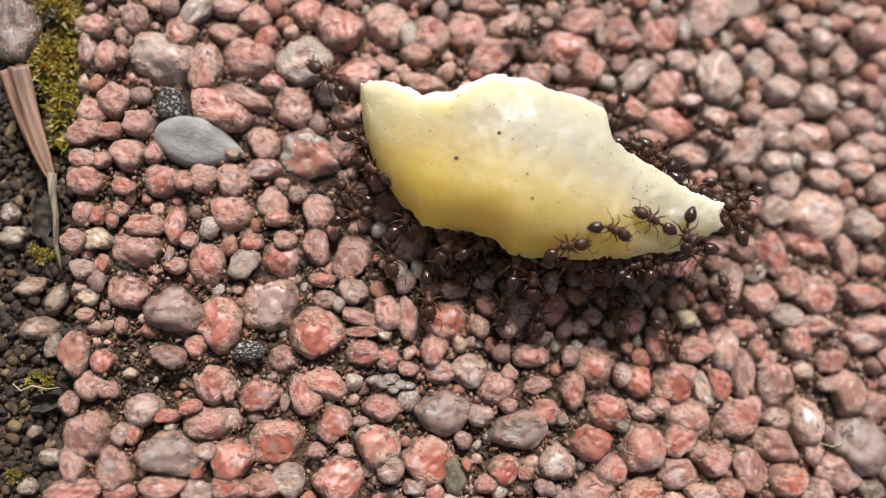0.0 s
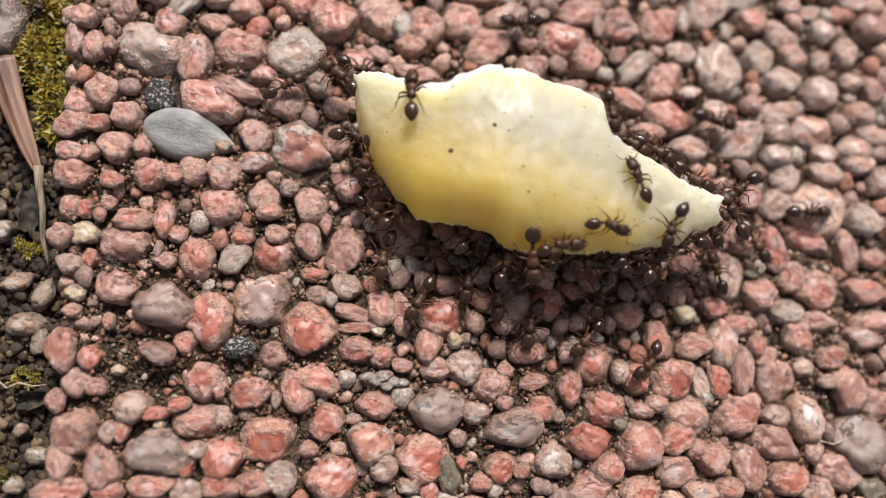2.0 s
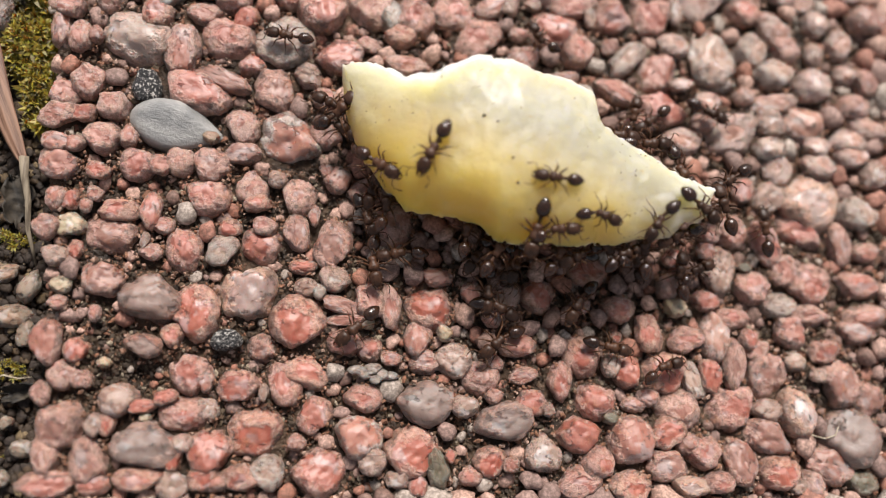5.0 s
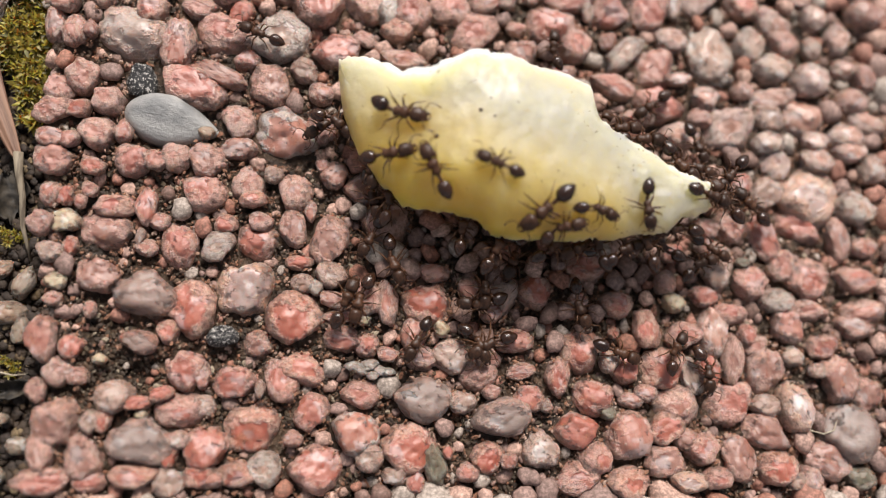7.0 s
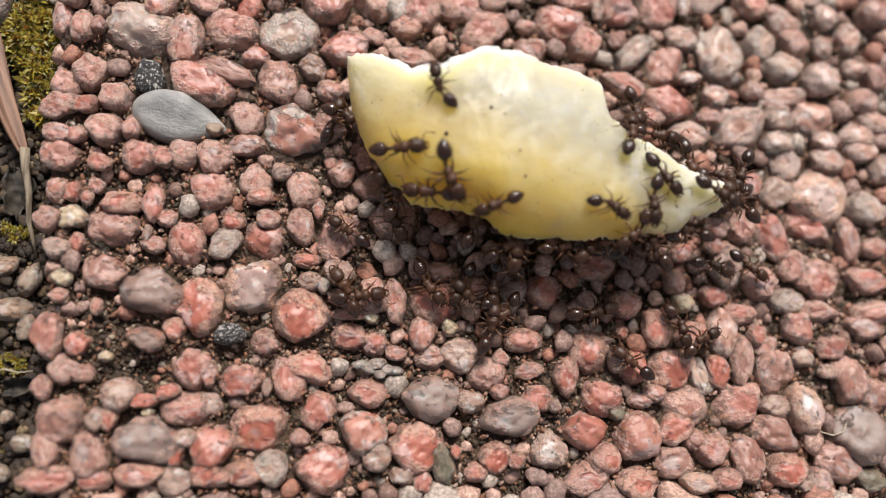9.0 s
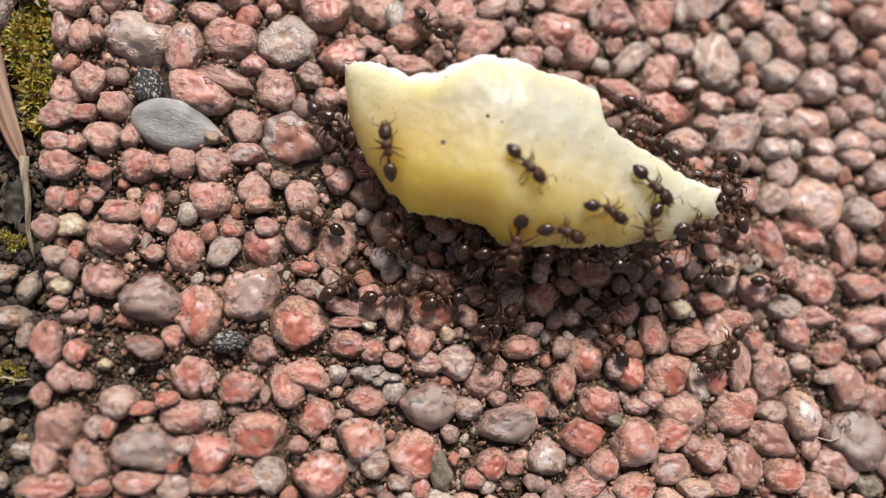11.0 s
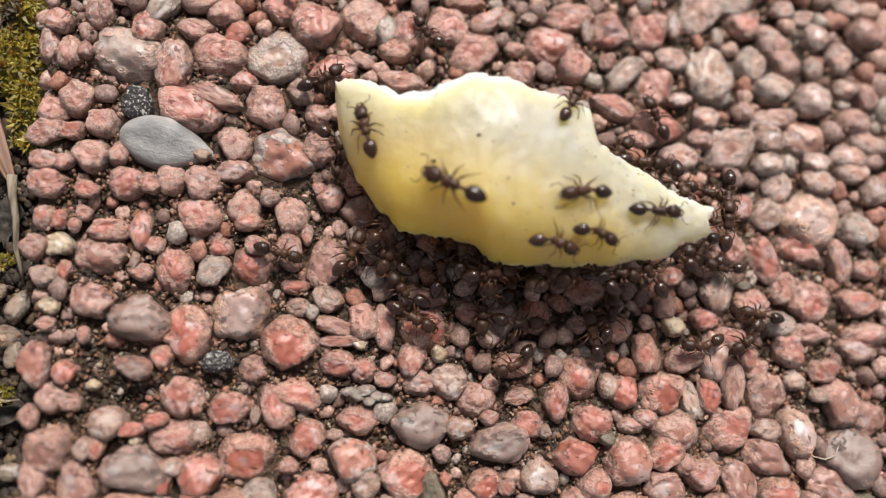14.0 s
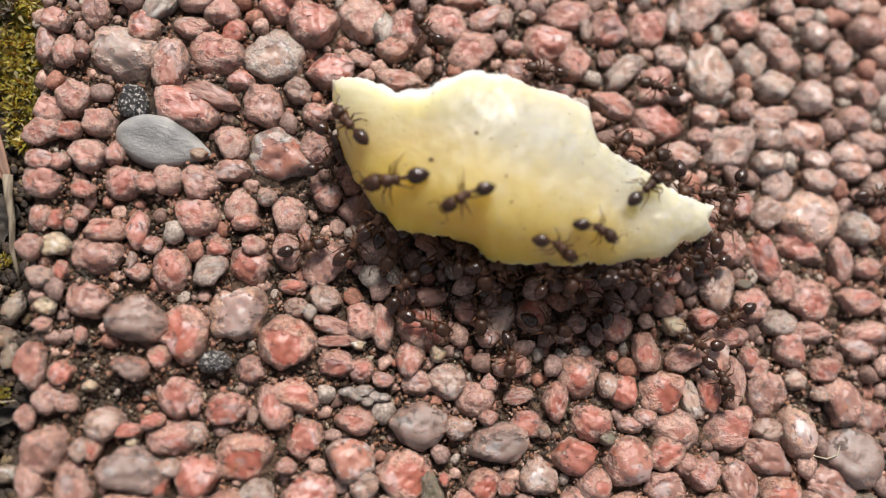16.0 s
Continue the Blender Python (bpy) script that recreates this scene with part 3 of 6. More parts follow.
chip("p", -8.48, -11.57, 0.93, 0.97, 0)
chip("p", -5.60, -10.60, 1.04, 0.77, 0)
chip("o", -11.72, -12.51, 1.51, 1.32, 0)
chip("T", -5.90, -12.73, 1.24, 1.20, 0)
chip("P", -2.46, -7.18, 0.76, 0.96, 0)
chip("P", -1.94, -8.54, 0.96, 0.68, 0)
chip("G", -1.94, -10.95, 1.63, 1.19, -8)
chip("o", -2.78, -13.73, 1.51, 1.41, -10)
chip("m", -9.43, -13.02, 0.53, 0.46, 0)
chip("p", -8.07, -14.79, 1.48, 1.25, 0)
chip("g", -5.12, -14.03, 0.83, 0.83, 0)
chip("W", -10.99, -14.75, 0.95, 0.92, 0)
chip("o", -12.42, -15.04, 0.98, 0.72, 0)
chip("P", -14.16, -15.17, 0.97, 0.52, 0)
chip("g", -3.61, -15.17, 0.67, 0.50, 0)
chip("p", -2.44, -15.51, 0.50, 0.73, 0)
chip("P", -14.65, -9.53, 0.50, 0.73, 0)
chip("C", -5.56, -6.25, 0.44, 0.34, 0)
chip("P", -4.10, -8.27, 0.61, 0.41, 0)
chip("C", -0.91, -6.83, 0.41, 0.48, 20)
chip("g", -0.38, -8.43, 1.07, 0.96, 0)
chip("m", 1.25, -9.45, 1.03, 0.96, 0)
chip("P", 2.14, -8.53, 0.48, 0.55, 0)
chip("P", 3.50, -7.57, 1.01, 0.70, 0)
chip("P", 3.82, -9.28, 0.80, 0.48, 0)
chip("g", 0.30, -11.06, 0.75, 0.61, 0)
chip("m", 2.04, -10.46, 0.55, 0.48, 0)
chip("G", 2.71, -11.98, 1.61, 1.03, 12)
chip("p", 4.31, -10.81, 0.90, 0.76, 0)
chip("g", 5.36, -11.32, 0.35, 0.41, 0)
chip("o", 7.43, -8.18, 1.05, 1.16, 0)
chip("p", 6.16, -9.63, 0.70, 1.08, 0)
chip("o", 10.37, -9.04, 0.85, 0.95, 30)
chip("g", 9.29, -8.70, 0.56, 0.70, 0)
chip("p", 8.27, -10.83, 1.08, 1.01, 0)
chip("P", 10.65, -10.98, 0.74, 0.46, 0)
chip("p", 7.27, -12.68, 1.28, 1.07, 0)
chip("v", 9.09, -11.82, 0.52, 0.35, 0)
chip("P", 10.47, -13.22, 1.32, 1.42, 0)
chip("g", 5.01, -13.83, 1.06, 1.13, 0)
chip("o", 1.81, -14.28, 0.91, 0.85, 0)
chip("P", 3.02, -14.46, 0.47, 0.41, 0)
chip("p", 0.60, -15.04, 0.64, 0.54, 0)
chip("p", 8.34, -14.50, 0.96, 0.96, 0)
chip("p", 7.17, -15.54, 1.20, 0.89, 0)
chip("o", 10.35, -15.92, 1.24, 0.96, 0)
chip("v", -1.26, -14.66, 0.60, 1.11, 10)
chip("o", -0.58, -13.92, 0.27, 0.37, 0)
chip("o", 9.66, -6.98, 0.35, 0.35, 0)
# near right corner: some chips take darker mauve, standing in for light falloff
chip("p", 14.17, -7.10, 1.11, 0.75, 0)
chip("R", 16.19, -6.74, 1.01, 1.66, 0)
chip("p", 18.27, -6.98, 0.58, 0.69, 0)
chip("m", 17.21, -8.59, 0.65, 1.43, 0)
chip("m", 19.45, -9.12, 1.19, 1.44, 0)
chip("P", 18.90, -7.73, 0.79, 0.65, 0)
chip("o", 12.87, -9.11, 1.38, 1.28, 0)
chip("W", 14.52, -9.46, 0.60, 1.14, 15)
chip("o", 15.54, -9.29, 0.71, 0.93, 20)
chip("p", 17.06, -11.22, 1.46, 1.39, 0)
chip("P", 13.55, -11.47, 1.20, 1.27, 30)
chip("o", 12.67, -12.73, 1.05, 0.87, 0)
chip("Q", 21.23, -11.55, 1.00, 1.43, 10)
chip("m", 24.42, -9.65, 1.27, 1.53, 0)
chip("m", 26.15, -10.73, 0.95, 1.09, 0)
chip("W", 21.24, -8.33, 0.65, 0.65, 0)
chip("P", 21.09, -6.42, 0.95, 1.17, 30)
chip("p", 23.42, -7.79, 0.91, 0.73, 0)
chip("m", 25.72, -6.43, 1.18, 0.81, 0)
chip("g", 19.27, -11.40, 0.86, 0.64, 0)
chip("G", 24.66, -13.19, 1.80, 1.65, 0)
chip("m", 19.32, -13.14, 1.49, 1.06, -20)
chip("m", 17.35, -14.48, 1.05, 1.34, 0)
chip("p", 14.99, -13.94, 1.09, 0.98, 0)
chip("m", 12.58, -14.55, 1.15, 0.90, 0)
chip("Q", 13.96, -15.78, 1.04, 0.62, 0)
chip("o", 19.91, -15.13, 1.27, 0.99, 0)
chip("m", 23.16, -14.73, 1.60, 1.07, -15)
chip("P", 21.93, -15.77, 0.71, 0.71, 0)
chip("g", 20.98, -15.89, 0.56, 0.49, 0)
chip("v", 25.17, -15.79, 0.93, 0.71, 0)
chip("g", 22.71, -9.22, 0.58, 0.44, 0)
chip("m", 13.92, -13.36, 0.63, 0.63, 0)
chip("P", 11.51, -10.60, 0.63, 0.49, 0)
chip("p", 15.79, -15.68, 0.91, 0.63, 0)
chip("j", -28.09, -0.28, 0.85, 0.68, 20, "joint_stone", 1.75)
chip("j", -28.37, 1.01, 0.51, 0.62, 0, "joint_stone", 1.75)
chip("y", -26.84, -3.43, 0.95, 0.51, 15, "joint_stone", 1.75)
chip("y", -26.08, -5.96, 1.08, 0.67, 0, "joint_stone", 1.75)
chip("j", -25.18, -4.09, 0.51, 0.95, -20, "joint_stone", 1.75)
chip("j", -25.20, -6.96, 0.50, 0.74, 0, "joint_stone", 1.75)
chip("j", -24.74, -13.41, 0.66, 0.46, 0, "joint_stone", 1.75)
chip("j", -25.90, -15.04, 0.52, 0.46, 0, "joint_stone", 1.75)
chip("j", -25.79, -11.96, 0.40, 0.33, 0, "joint_stone", 1.75)
chip("C", -20.18, -8.56, 0.39, 0.29, 0)
chip("C", -17.79, -11.66, 0.32, 0.26, 0)
chip("k", -28.44, 12.44, 1.25, 2.01, 0)

# ---- ground: cement bed of the exposed-aggregate slab, and the sunken joint beside it ----
JOINT = 6.6


def slab_edge(y):
    return -24.15 - 0.057 * y + 0.35 * noise.noise(Vector((3.1, y * 0.35, 0.0)))


def ground_height(x, y):
    """Height of the bed in millimetres."""
    d = x - slab_edge(y)
    far = d + JOINT + 0.6 * noise.noise(Vector((9.3, y * 0.3, 1.0)))
    step = lambda v: min(max(v, 0.0), 1.0) ** 2 * (3 - 2 * min(max(v, 0.0), 1.0))
    sunk = 1.0 - step(d / 1.3 + 0.5) - step(-far / 1.3 + 0.5)
    q = Vector((x, y, 0.0))
    return -0.95 - 1.6 * max(sunk, 0.0) + 0.22 * noise.fractal(q * 0.45, 0.8, 2.0, 4) + 0.10 * noise.noise(q * 2.3)


def build_ground():
    """One sheet, fine under the lens, that runs out to the horizon; cement climbs a little way up each chip."""
    out = np.array([1.5, 5, 14, 40, 120, 500, 2500, 15000, 60000.0])
    mid_x, mid_y = np.concatenate([np.arange(-44, -31, 0.8), np.arange(-31, 32, 0.24), np.arange(32, 45, 0.8)]), np.concatenate([np.arange(-32, -18.5, 0.8), np.arange(-18.5, 20.5, 0.24), np.arange(20.5, 35, 0.8)])
    xs = np.concatenate([mid_x[0] - out[::-1], mid_x, mid_x[-1] + out])
    ys = np.concatenate([mid_y[0] - out[::-1], mid_y, mid_y[-1] + out])
    z = np.array([[ground_height(x, y) for x in xs] for y in ys])
    climb = np.zeros_like(z)
    for (x, y, rx, ry, turn), spec in zip(CHIPS, SPECS):
        if spec[7] or spec[0] in "ECw":
            continue
        i0, i1 = np.searchsorted(xs, (x - 4, x + 4))
        j0, j1 = np.searchsorted(ys, (y - 4, y + 4))
        dx, dy = np.meshgrid(xs[i0:i1] - x, ys[j0:j1] - y)
        c, s = math.cos(radians(turn)), math.sin(radians(turn))
        q = np.sqrt(((dx * c + dy * s) / (rx * 1.1)) ** 2 + ((dy * c - dx * s) / (ry * 1.1)) ** 2)
        d = np.maximum(q - 1.02, 0) * min(rx, ry)
        climb[j0:j1, i0:i1] = np.maximum(climb[j0:j1, i0:i1], np.exp(-d / 0.32))
    rough = np.array([[0.75 + 0.55 * noise.noise(Vector((x * 1.1, y * 1.1, 5.0))) for x in xs] for y in ys])
    z = z + 0.56 * climb * rough
    gx, gy = np.meshgrid(xs, ys)
    points = np.stack([gx.ravel(), gy.ravel(), z.ravel()], 1)
    w = len(xs)
    j, i = np.meshgrid(np.arange(len(ys) - 1), np.arange(w - 1), indexing="ij")
    a = (j * w + i).ravel()
    faces = np.stack([a, a + 1, a + w + 1, a + w], 1)
    ob = joined("pavement", points, faces, MORTAR, smooth=True)
    return tagged(ob, "exposed aggregate paving slab of pink granite chips in dark cement", "paving slab", kind="structure"), xs, ys, z, climb


pavement, BED_X, BED_Y, BED_Z, CLIMB = build_ground()


def bed(x, y):
    """Height of the built sheet at (x, y)."""
    i, j = np.searchsorted(BED_X, x) - 1, np.searchsorted(BED_Y, y) - 1
    f, g = (x - BED_X[i]) / (BED_X[i + 1] - BED_X[i]), (y - BED_Y[j]) / (BED_Y[j + 1] - BED_Y[j])
    return (BED_Z[j, i] * (1 - f) + BED_Z[j, i + 1] * f) * (1 - g) + (BED_Z[j + 1, i] * (1 - f) + BED_Z[j + 1, i + 1] * f) * g


def open_bed(x, y):
    """Whether (x, y) lies on the bed clear of the chips."""
    return CLIMB[np.searchsorted(BED_Y, y), np.searchsorted(BED_X, x)] < 0.8


def flank(x, y):
    """Whether (x, y) lies where cement climbs up the side of a chip, in patches."""
    climb = CLIMB[np.searchsorted(BED_Y, y), np.searchsorted(BED_X, x)]
    return 0.62 < climb < 0.995 and x - slab_edge(y) > 0.1 and noise.noise(Vector((x * 0.7, y * 0.7, 8.0))) > -0.12


# ---- the piece of food ----
# along the piece: far rim (x, y, z), near rim (x, y, z), height of the ridge
SECTIONS = (
    (-7.28, 8.77, 2.10, -7.27, 7.98, 2.10, 2.30),
    (-6.88, 8.81, 2.42, -6.81, 5.00, 2.19, 3.40),
    (-5.88, 8.65, 3.20, -5.77, 2.71, 2.40, 4.60),
    (-4.60, 7.86, 4.26, -4.43, 1.03, 2.69, 5.60),
    (-3.68, 7.28, 5.07, -3.44, -0.07, 2.86, 6.30),
    (-2.22, 6.97, 6.40, -1.80, -0.34, 3.08, 7.20),
    (-1.25, 7.47, 6.33, -0.82, -0.48, 3.21, 7.60),
    (0.39, 8.17, 6.21, 0.81, -1.02, 3.43, 8.00),
    (1.26, 8.22, 5.95, 1.61, -1.76, 3.54, 8.10),
    (2.15, 8.14, 5.65, 2.41, -1.90, 3.68, 8.10),
    (3.97, 7.84, 5.06, 4.02, -1.98, 3.95, 7.80),
    (6.06, 7.25, 4.85, 5.94, -2.06, 4.25, 7.10),
    (7.08, 6.60, 4.82, 6.92, -1.99, 4.37, 6.70),
    (7.38, 5.23, 4.81, 7.24, -1.96, 4.41, 6.50),
    (8.36, 4.29, 4.83, 8.22, -1.93, 4.52, 6.25),
    (9.68, 3.56, 4.91, 9.52, -1.79, 4.68, 6.00),
    (11.31, 2.39, 5.00, 11.17, -1.62, 4.84, 5.75),
    (12.29, 1.72, 5.05, 12.20, -0.78, 4.93, 5.55),
    (13.03, 1.56, 5.09, 12.94, -0.58, 5.00, 5.40),
    (14.02, 1.17, 5.14, 13.96, -0.17, 5.09, 5.25),
)


def section_at(u):
    k = min(int(u * (len(SECTIONS) - 1)), len(SECTIONS) - 2)
    f = u * (len(SECTIONS) - 1) - k
    before, after = SECTIONS[max(k - 1, 0)], SECTIONS[min(k + 2, len(SECTIONS) - 1)]
    return [b + 0.5 * f * (c - a + f * (2 * a - 5 * b + 4 * c - d + f * (3 * (b - c) + d - a))) for a, b, c, d in zip(before, SECTIONS[k], SECTIONS[k + 1], after)]


def build_food():
    """Lofted from section to section: a domed top between two raised rims, and an underside that draws in to a small foot."""
    rows, ring = 150, 64
    top = 40
    points = []
    for r in range(rows):
        u = r / (rows - 1)
        nx, ny, nz, sx, sy, sz, ridge = section_at(u)
        jag_n = 0.16 * noise.fractal(Vector((u * 26, 1.7, 0)), 0.6, 2, 4)
        jag_s = 0.20 * noise.fractal(Vector((u * 30, 7.7, 0)), 0.6, 2, 4)
        far, near = Vector((nx, ny, nz)), Vector((sx, sy, sz))
        width = (far - near).length
        # inside the rim the far flank runs on smoothly where the rim steps back
        smooth = [section_at(min(max(u + d, 0.0), 1.0)) for d in (-0.09, -0.045, 0.0, 0.045, 0.09)]
        eased = Vector([sum(q[i] for q in smooth) / 5 for i in (0, 1, 2)])
        wide = [section_at(min(max(u + 0.03 * d, 0.0), 1.0)) for d in range(-5, 6)]
        eased_near = Vector([sum(q[i] for q in wide) / len(wide) for i in (3, 4, 5)])
        ridge = sum(0.45 * q[6] + 0.275 * (q[2] + q[5]) for q in wide) / len(wide) + 0.25
        for k in range(ring):
            if k <= top:
                v = k / top
                p = near.lerp(eased_near, min(1.0, v * 2.2) * 0.95).lerp(far if v > 0.999 else far.lerp(eased, min(1.0, (1 - v) * 3.0) * 0.85), v)
                dome = max(0.0, 1 - abs(2 * (v - 0.02) - 0.98) ** 3.0) ** 0.75
                base = near.z + (far.z - near.z) * v
                p.z = base + (ridge - base) * dome
                p.z += 0.11 * noise.fractal(p * 0.45, 0.8, 2, 4) * min(1, dome * 2) + 0.03 * noise.noise(p * 2.2)
            else:
                v = (k - top) / (ring - top)
                p = far.lerp(near, v)
                draw = math.sin(math.pi * v) ** 0.45
                foot = min(1.0, width / 5.0)
                p = p.lerp(Vector((0.5 * (far.x + near.x), far.y * 0.55 + near.y * 0.45, p.z)), 0.42 * draw)
                p.z -= (p.z - 0.15 if foot > 0.9 else (p.z - 0.15) * foot * 0.8) * draw
                p.z += 0.12 * noise.fractal(p * 0.8, 0.7, 2, 3)
            rim = min(k, abs(k - top), ring - k)
            ragged = math.exp(-rim / 1.2)
            p.y += ragged * (jag_n if abs(k - top) < min(k, ring - k) else -jag_s)
            p.z += 0.5 * ragged * (jag_n - jag_s)
            points.append(p)
    bm = bmesh.new()
    vs = [bm.verts.new(p) for p in points]
    for r in range(rows - 1):
        for k in range(ring):
            a, b = r * ring + k, r * ring + (k + 1) % ring
            bm.faces.new((vs[a], vs[b], vs[b + ring], vs[a + ring]))
    bm.faces.new([vs[k] for k in range(ring)][::-1])
    bm.faces.new([vs[(rows - 1) * ring + k] for k in range(ring)])
    bmesh.ops.recalc_face_normals(bm, faces=bm.faces)
    copy = bm.copy()
    ob = part("food_piece", bm, FOOD)
    return tagged(ob, "pale yellow waxy translucent piece of food lying on the stones", "food"), BVHTree.FromBMesh(copy)


food, food_tree = build_food()


def top_of(x, y):
    """Height of the food's upper side at (x, y) in millimetres, or of the chips beside it."""
    hit = food_tree.ray_cast(Vector((x, y, 40.0)), Vector((0, 0, -1)))[0]
    if hit is not None:
        return hit.z
    rim = food_tree.find_nearest(Vector((x, y, 4.0)))[0]
    return rim.z if math.hypot(rim.x - x, rim.y - y) < 0.3 else 0.6


def food_specks():
    """Dark crumbs stuck on the upper side of the food."""
    rng = np.random.default_rng(5)
    bm = bmesh.new()
    for x, y, r in ((-1.9, 3.25, 0.14), (0.45, 4.62, 0.11), (2.31, 0.97, 0.09), (2.0, 2.3, 0.07), (1.2, 4.3, 0.06)):
        bmesh.ops.create_icosphere(bm, subdivisions=2, radius=r, matrix=Matrix.Translation((x, y, top_of(x, y))))
    for _ in range(300):
        x, y = rng.uniform(-6.5, 12), rng.uniform(-1.8, 7.8)
        if top_of(x, y) > 2.4 and noise.noise(Vector((x * 0.5, y * 0.5, 4))) > 0.05:
            bmesh.ops.create_icosphere(bm, subdivisions=1, radius=rng.uniform(0.015, 0.05), matrix=Matrix.Translation((x, y, top_of(x, y))))
    for v in bm.verts:
        v.co += 0.03 * noise.noise_vector(v.co * 9)
    return tagged(part("crumbs", bm, CRUMB, food, "dark brown crumbs stuck to the food"), kind="stuff")


food_specks()


# ---- ants ----
def tube(bm, points, radii, sides=6):
    """A tapering bent limb."""
    rings = []
    for k, p in enumerate(points):
        a = points[max(k - 1, 0)]
        b = points[min(k + 1, len(points) - 1)]
        along = (Vector(b) - Vector(a)).normalized()
        turn = along.to_track_quat("Z", "Y").to_matrix()
        rings.append([bm.verts.new(Vector(p) + turn @ Vector((radii[k] * math.cos(s * math.tau / sides), radii[k] * math.sin(s * math.tau / sides), 0))) for s in range(sides)])
    for a, b in zip(rings, rings[1:]):
        for s in range(sides):
            bm.faces.new((a[s], a[(s + 1) % sides], b[(s + 1) % sides], b[s]))
    bm.faces.new(rings[0][::-1])
    bm.faces.new(rings[-1])
    return bm


def lump(stations, sides=16):
    """A body part along x: stations of (x, z, half width, half height)."""
    bm = bmesh.new()
    rings = []
    for x, z, w, h in stations:
        rings.append([bm.verts.new((x, w * math.cos(s * math.tau / sides), z + h * math.sin(s * math.tau / sides))) for s in range(sides)])
    for a, b in zip(rings, rings[1:]):
        for s in range(sides):
            bm.faces.new((a[s], a[(s + 1) % sides], b[(s + 1) % sides], b[s]))
    bm.faces.new(rings[0][::-1])
    bm.faces.new(rings[-1])
    bmesh.ops.recalc_face_normals(bm, faces=bm.faces)
    return bm


def egg(x0, x1, z0, z1, w, h, blunt=0.5, steps=12):
    """Stations of an egg from x0 to x1; blunt moves its widest place."""
    rows = []
    for k in range(steps + 1):
        u = 0.5 - 0.5 * math.cos(math.pi * k / steps)
        r = max(math.sqrt(max(1 - (2 * u ** (math.log(0.5) / math.log(blunt)) - 1) ** 2, 0)), 0.03)
        rows.append((x0 + (x1 - x0) * u, z0 + (z1 - z0) * u, w * r, h * r))
    return rows


HIPS = ((0.20, 0.20, 48.0, 0.68), (0.02, 0.21, -8.0, 0.68), (-0.15, 0.19, -50.0, 0.88))
COAT = "brown-black ant with glossy gaster and amber legs"


def build_ant(bend=0.0, reach=1.0):
    """One ant, nose along x, feet at height 0. bend: degrees by which the gaster swings aside."""
    root = new("ant")
    part("mesosoma", lump([(-0.46, 0.44, 0.12, 0.10), (-0.41, 0.47, 0.21, 0.17), (-0.34, 0.49, 0.245, 0.19), (-0.22, 0.51, 0.225, 0.20), (-0.12, 0.51, 0.205, 0.18), (0.0, 0.54, 0.26, 0.21),
                           (0.12, 0.57, 0.315, 0.235), (0.24, 0.57, 0.315, 0.225), (0.33, 0.55, 0.25, 0.18), (0.40, 0.53, 0.15, 0.12), (0.47, 0.52, 0.10, 0.09)]), CHITIN_WAIST, root)
    head = part("head", lump([(0.44, 0.52, 0.19, 0.15), (0.48, 0.53, 0.29, 0.22), (0.56, 0.54, 0.345, 0.27), (0.70, 0.53, 0.365, 0.29), (0.90, 0.51, 0.36, 0.27),
                              (1.06, 0.48, 0.33, 0.235), (1.18, 0.45, 0.27, 0.17), (1.26, 0.42, 0.18, 0.09), (1.29, 0.41, 0.05, 0.03)]), CHITIN_HEAD, root)
    for side in (-1, 1):
        bm = bmesh.new()
        tube(bm, [(1.18, side * 0.16, 0.42), (1.30, side * 0.17, 0.41), (1.40, side * 0.09, 0.40), (1.44, side * 0.01, 0.40)], [0.07, 0.06, 0.045, 0.015])
        part("mandible", bm, CHITIN_WAIST, head)
        bm = bmesh.new()
        bmesh.ops.create_icosphere(bm, subdivisions=2, radius=0.065, matrix=Matrix.Translation((0.88, side * 0.34, 0.55)))
        part("eye", bm, CHITIN_GASTER, head)
        bm = bmesh.new()
        tube(bm, [(1.08, side * 0.13, 0.60), (1.24, side * 0.42, 0.70), (1.30, side * 0.60, 0.64), (1.48, side * 0.66, 0.50), (1.68, side * 0.62, 0.34), (1.80, side * 0.56, 0.24)],
             [0.026, 0.028, 0.025, 0.02, 0.032, 0.018], 6)
        part("antenna", bm, CHITIN_LEG, root)
    waist = bmesh.new()
    tube(waist, [(-0.40, 0, 0.44), (-0.48, 0, 0.43), (-0.56, 0, 0.52), (-0.62, 0, 0.44), (-0.70, 0, 0.50), (-0.76, 0, 0.46), (-0.80, 0, 0.45)], [0.06, 0.055, 0.12, 0.075, 0.13, 0.09, 0.07], 10)
    swing = Matrix.Translation((-0.45, 0, 0)) @ Matrix.Rotation(radians(bend), 4, "Z") @ Matrix.Translation((0.45, 0, 0))
    bmesh.ops.transform(waist, matrix=swing, verts=waist.verts)
    part("petiole", waist, CHITIN_WAIST, root)
    gaster = lump(egg(-1.82, -0.76, 0.40, 0.47, 0.385, 0.35, 0.60))
    bmesh.ops.transform(gaster, matrix=swing, verts=gaster.verts)
    part("gaster", gaster, CHITIN_GASTER, root, "glossy dark gaster")
    for x, y, turn, size in HIPS:
        for side in (-1, 1):
            bm = bmesh.new()
            s = size * reach
            tube(bm, [(0, 0, 0), (0.10 * s, 0, -0.06), (0.36 * s, 0, 0.12), (0.60 * s, 0, 0.20), (0.70 * s, 0, 0.14), (0.98 * s, 0, -0.20), (1.08 * s, 0, -0.30), (1.40 * s, 0, -0.40)],
                 [0.06, 0.055, 0.062, 0.044, 0.034, 0.03, 0.016, 0.007])
            leg = part("leg", bm, CHITIN_LEG, root)
            leg.matrix_basis = pose(x * MM, side * y * MM, 0.42 * MM, 0, 0, side * (90 - turn))
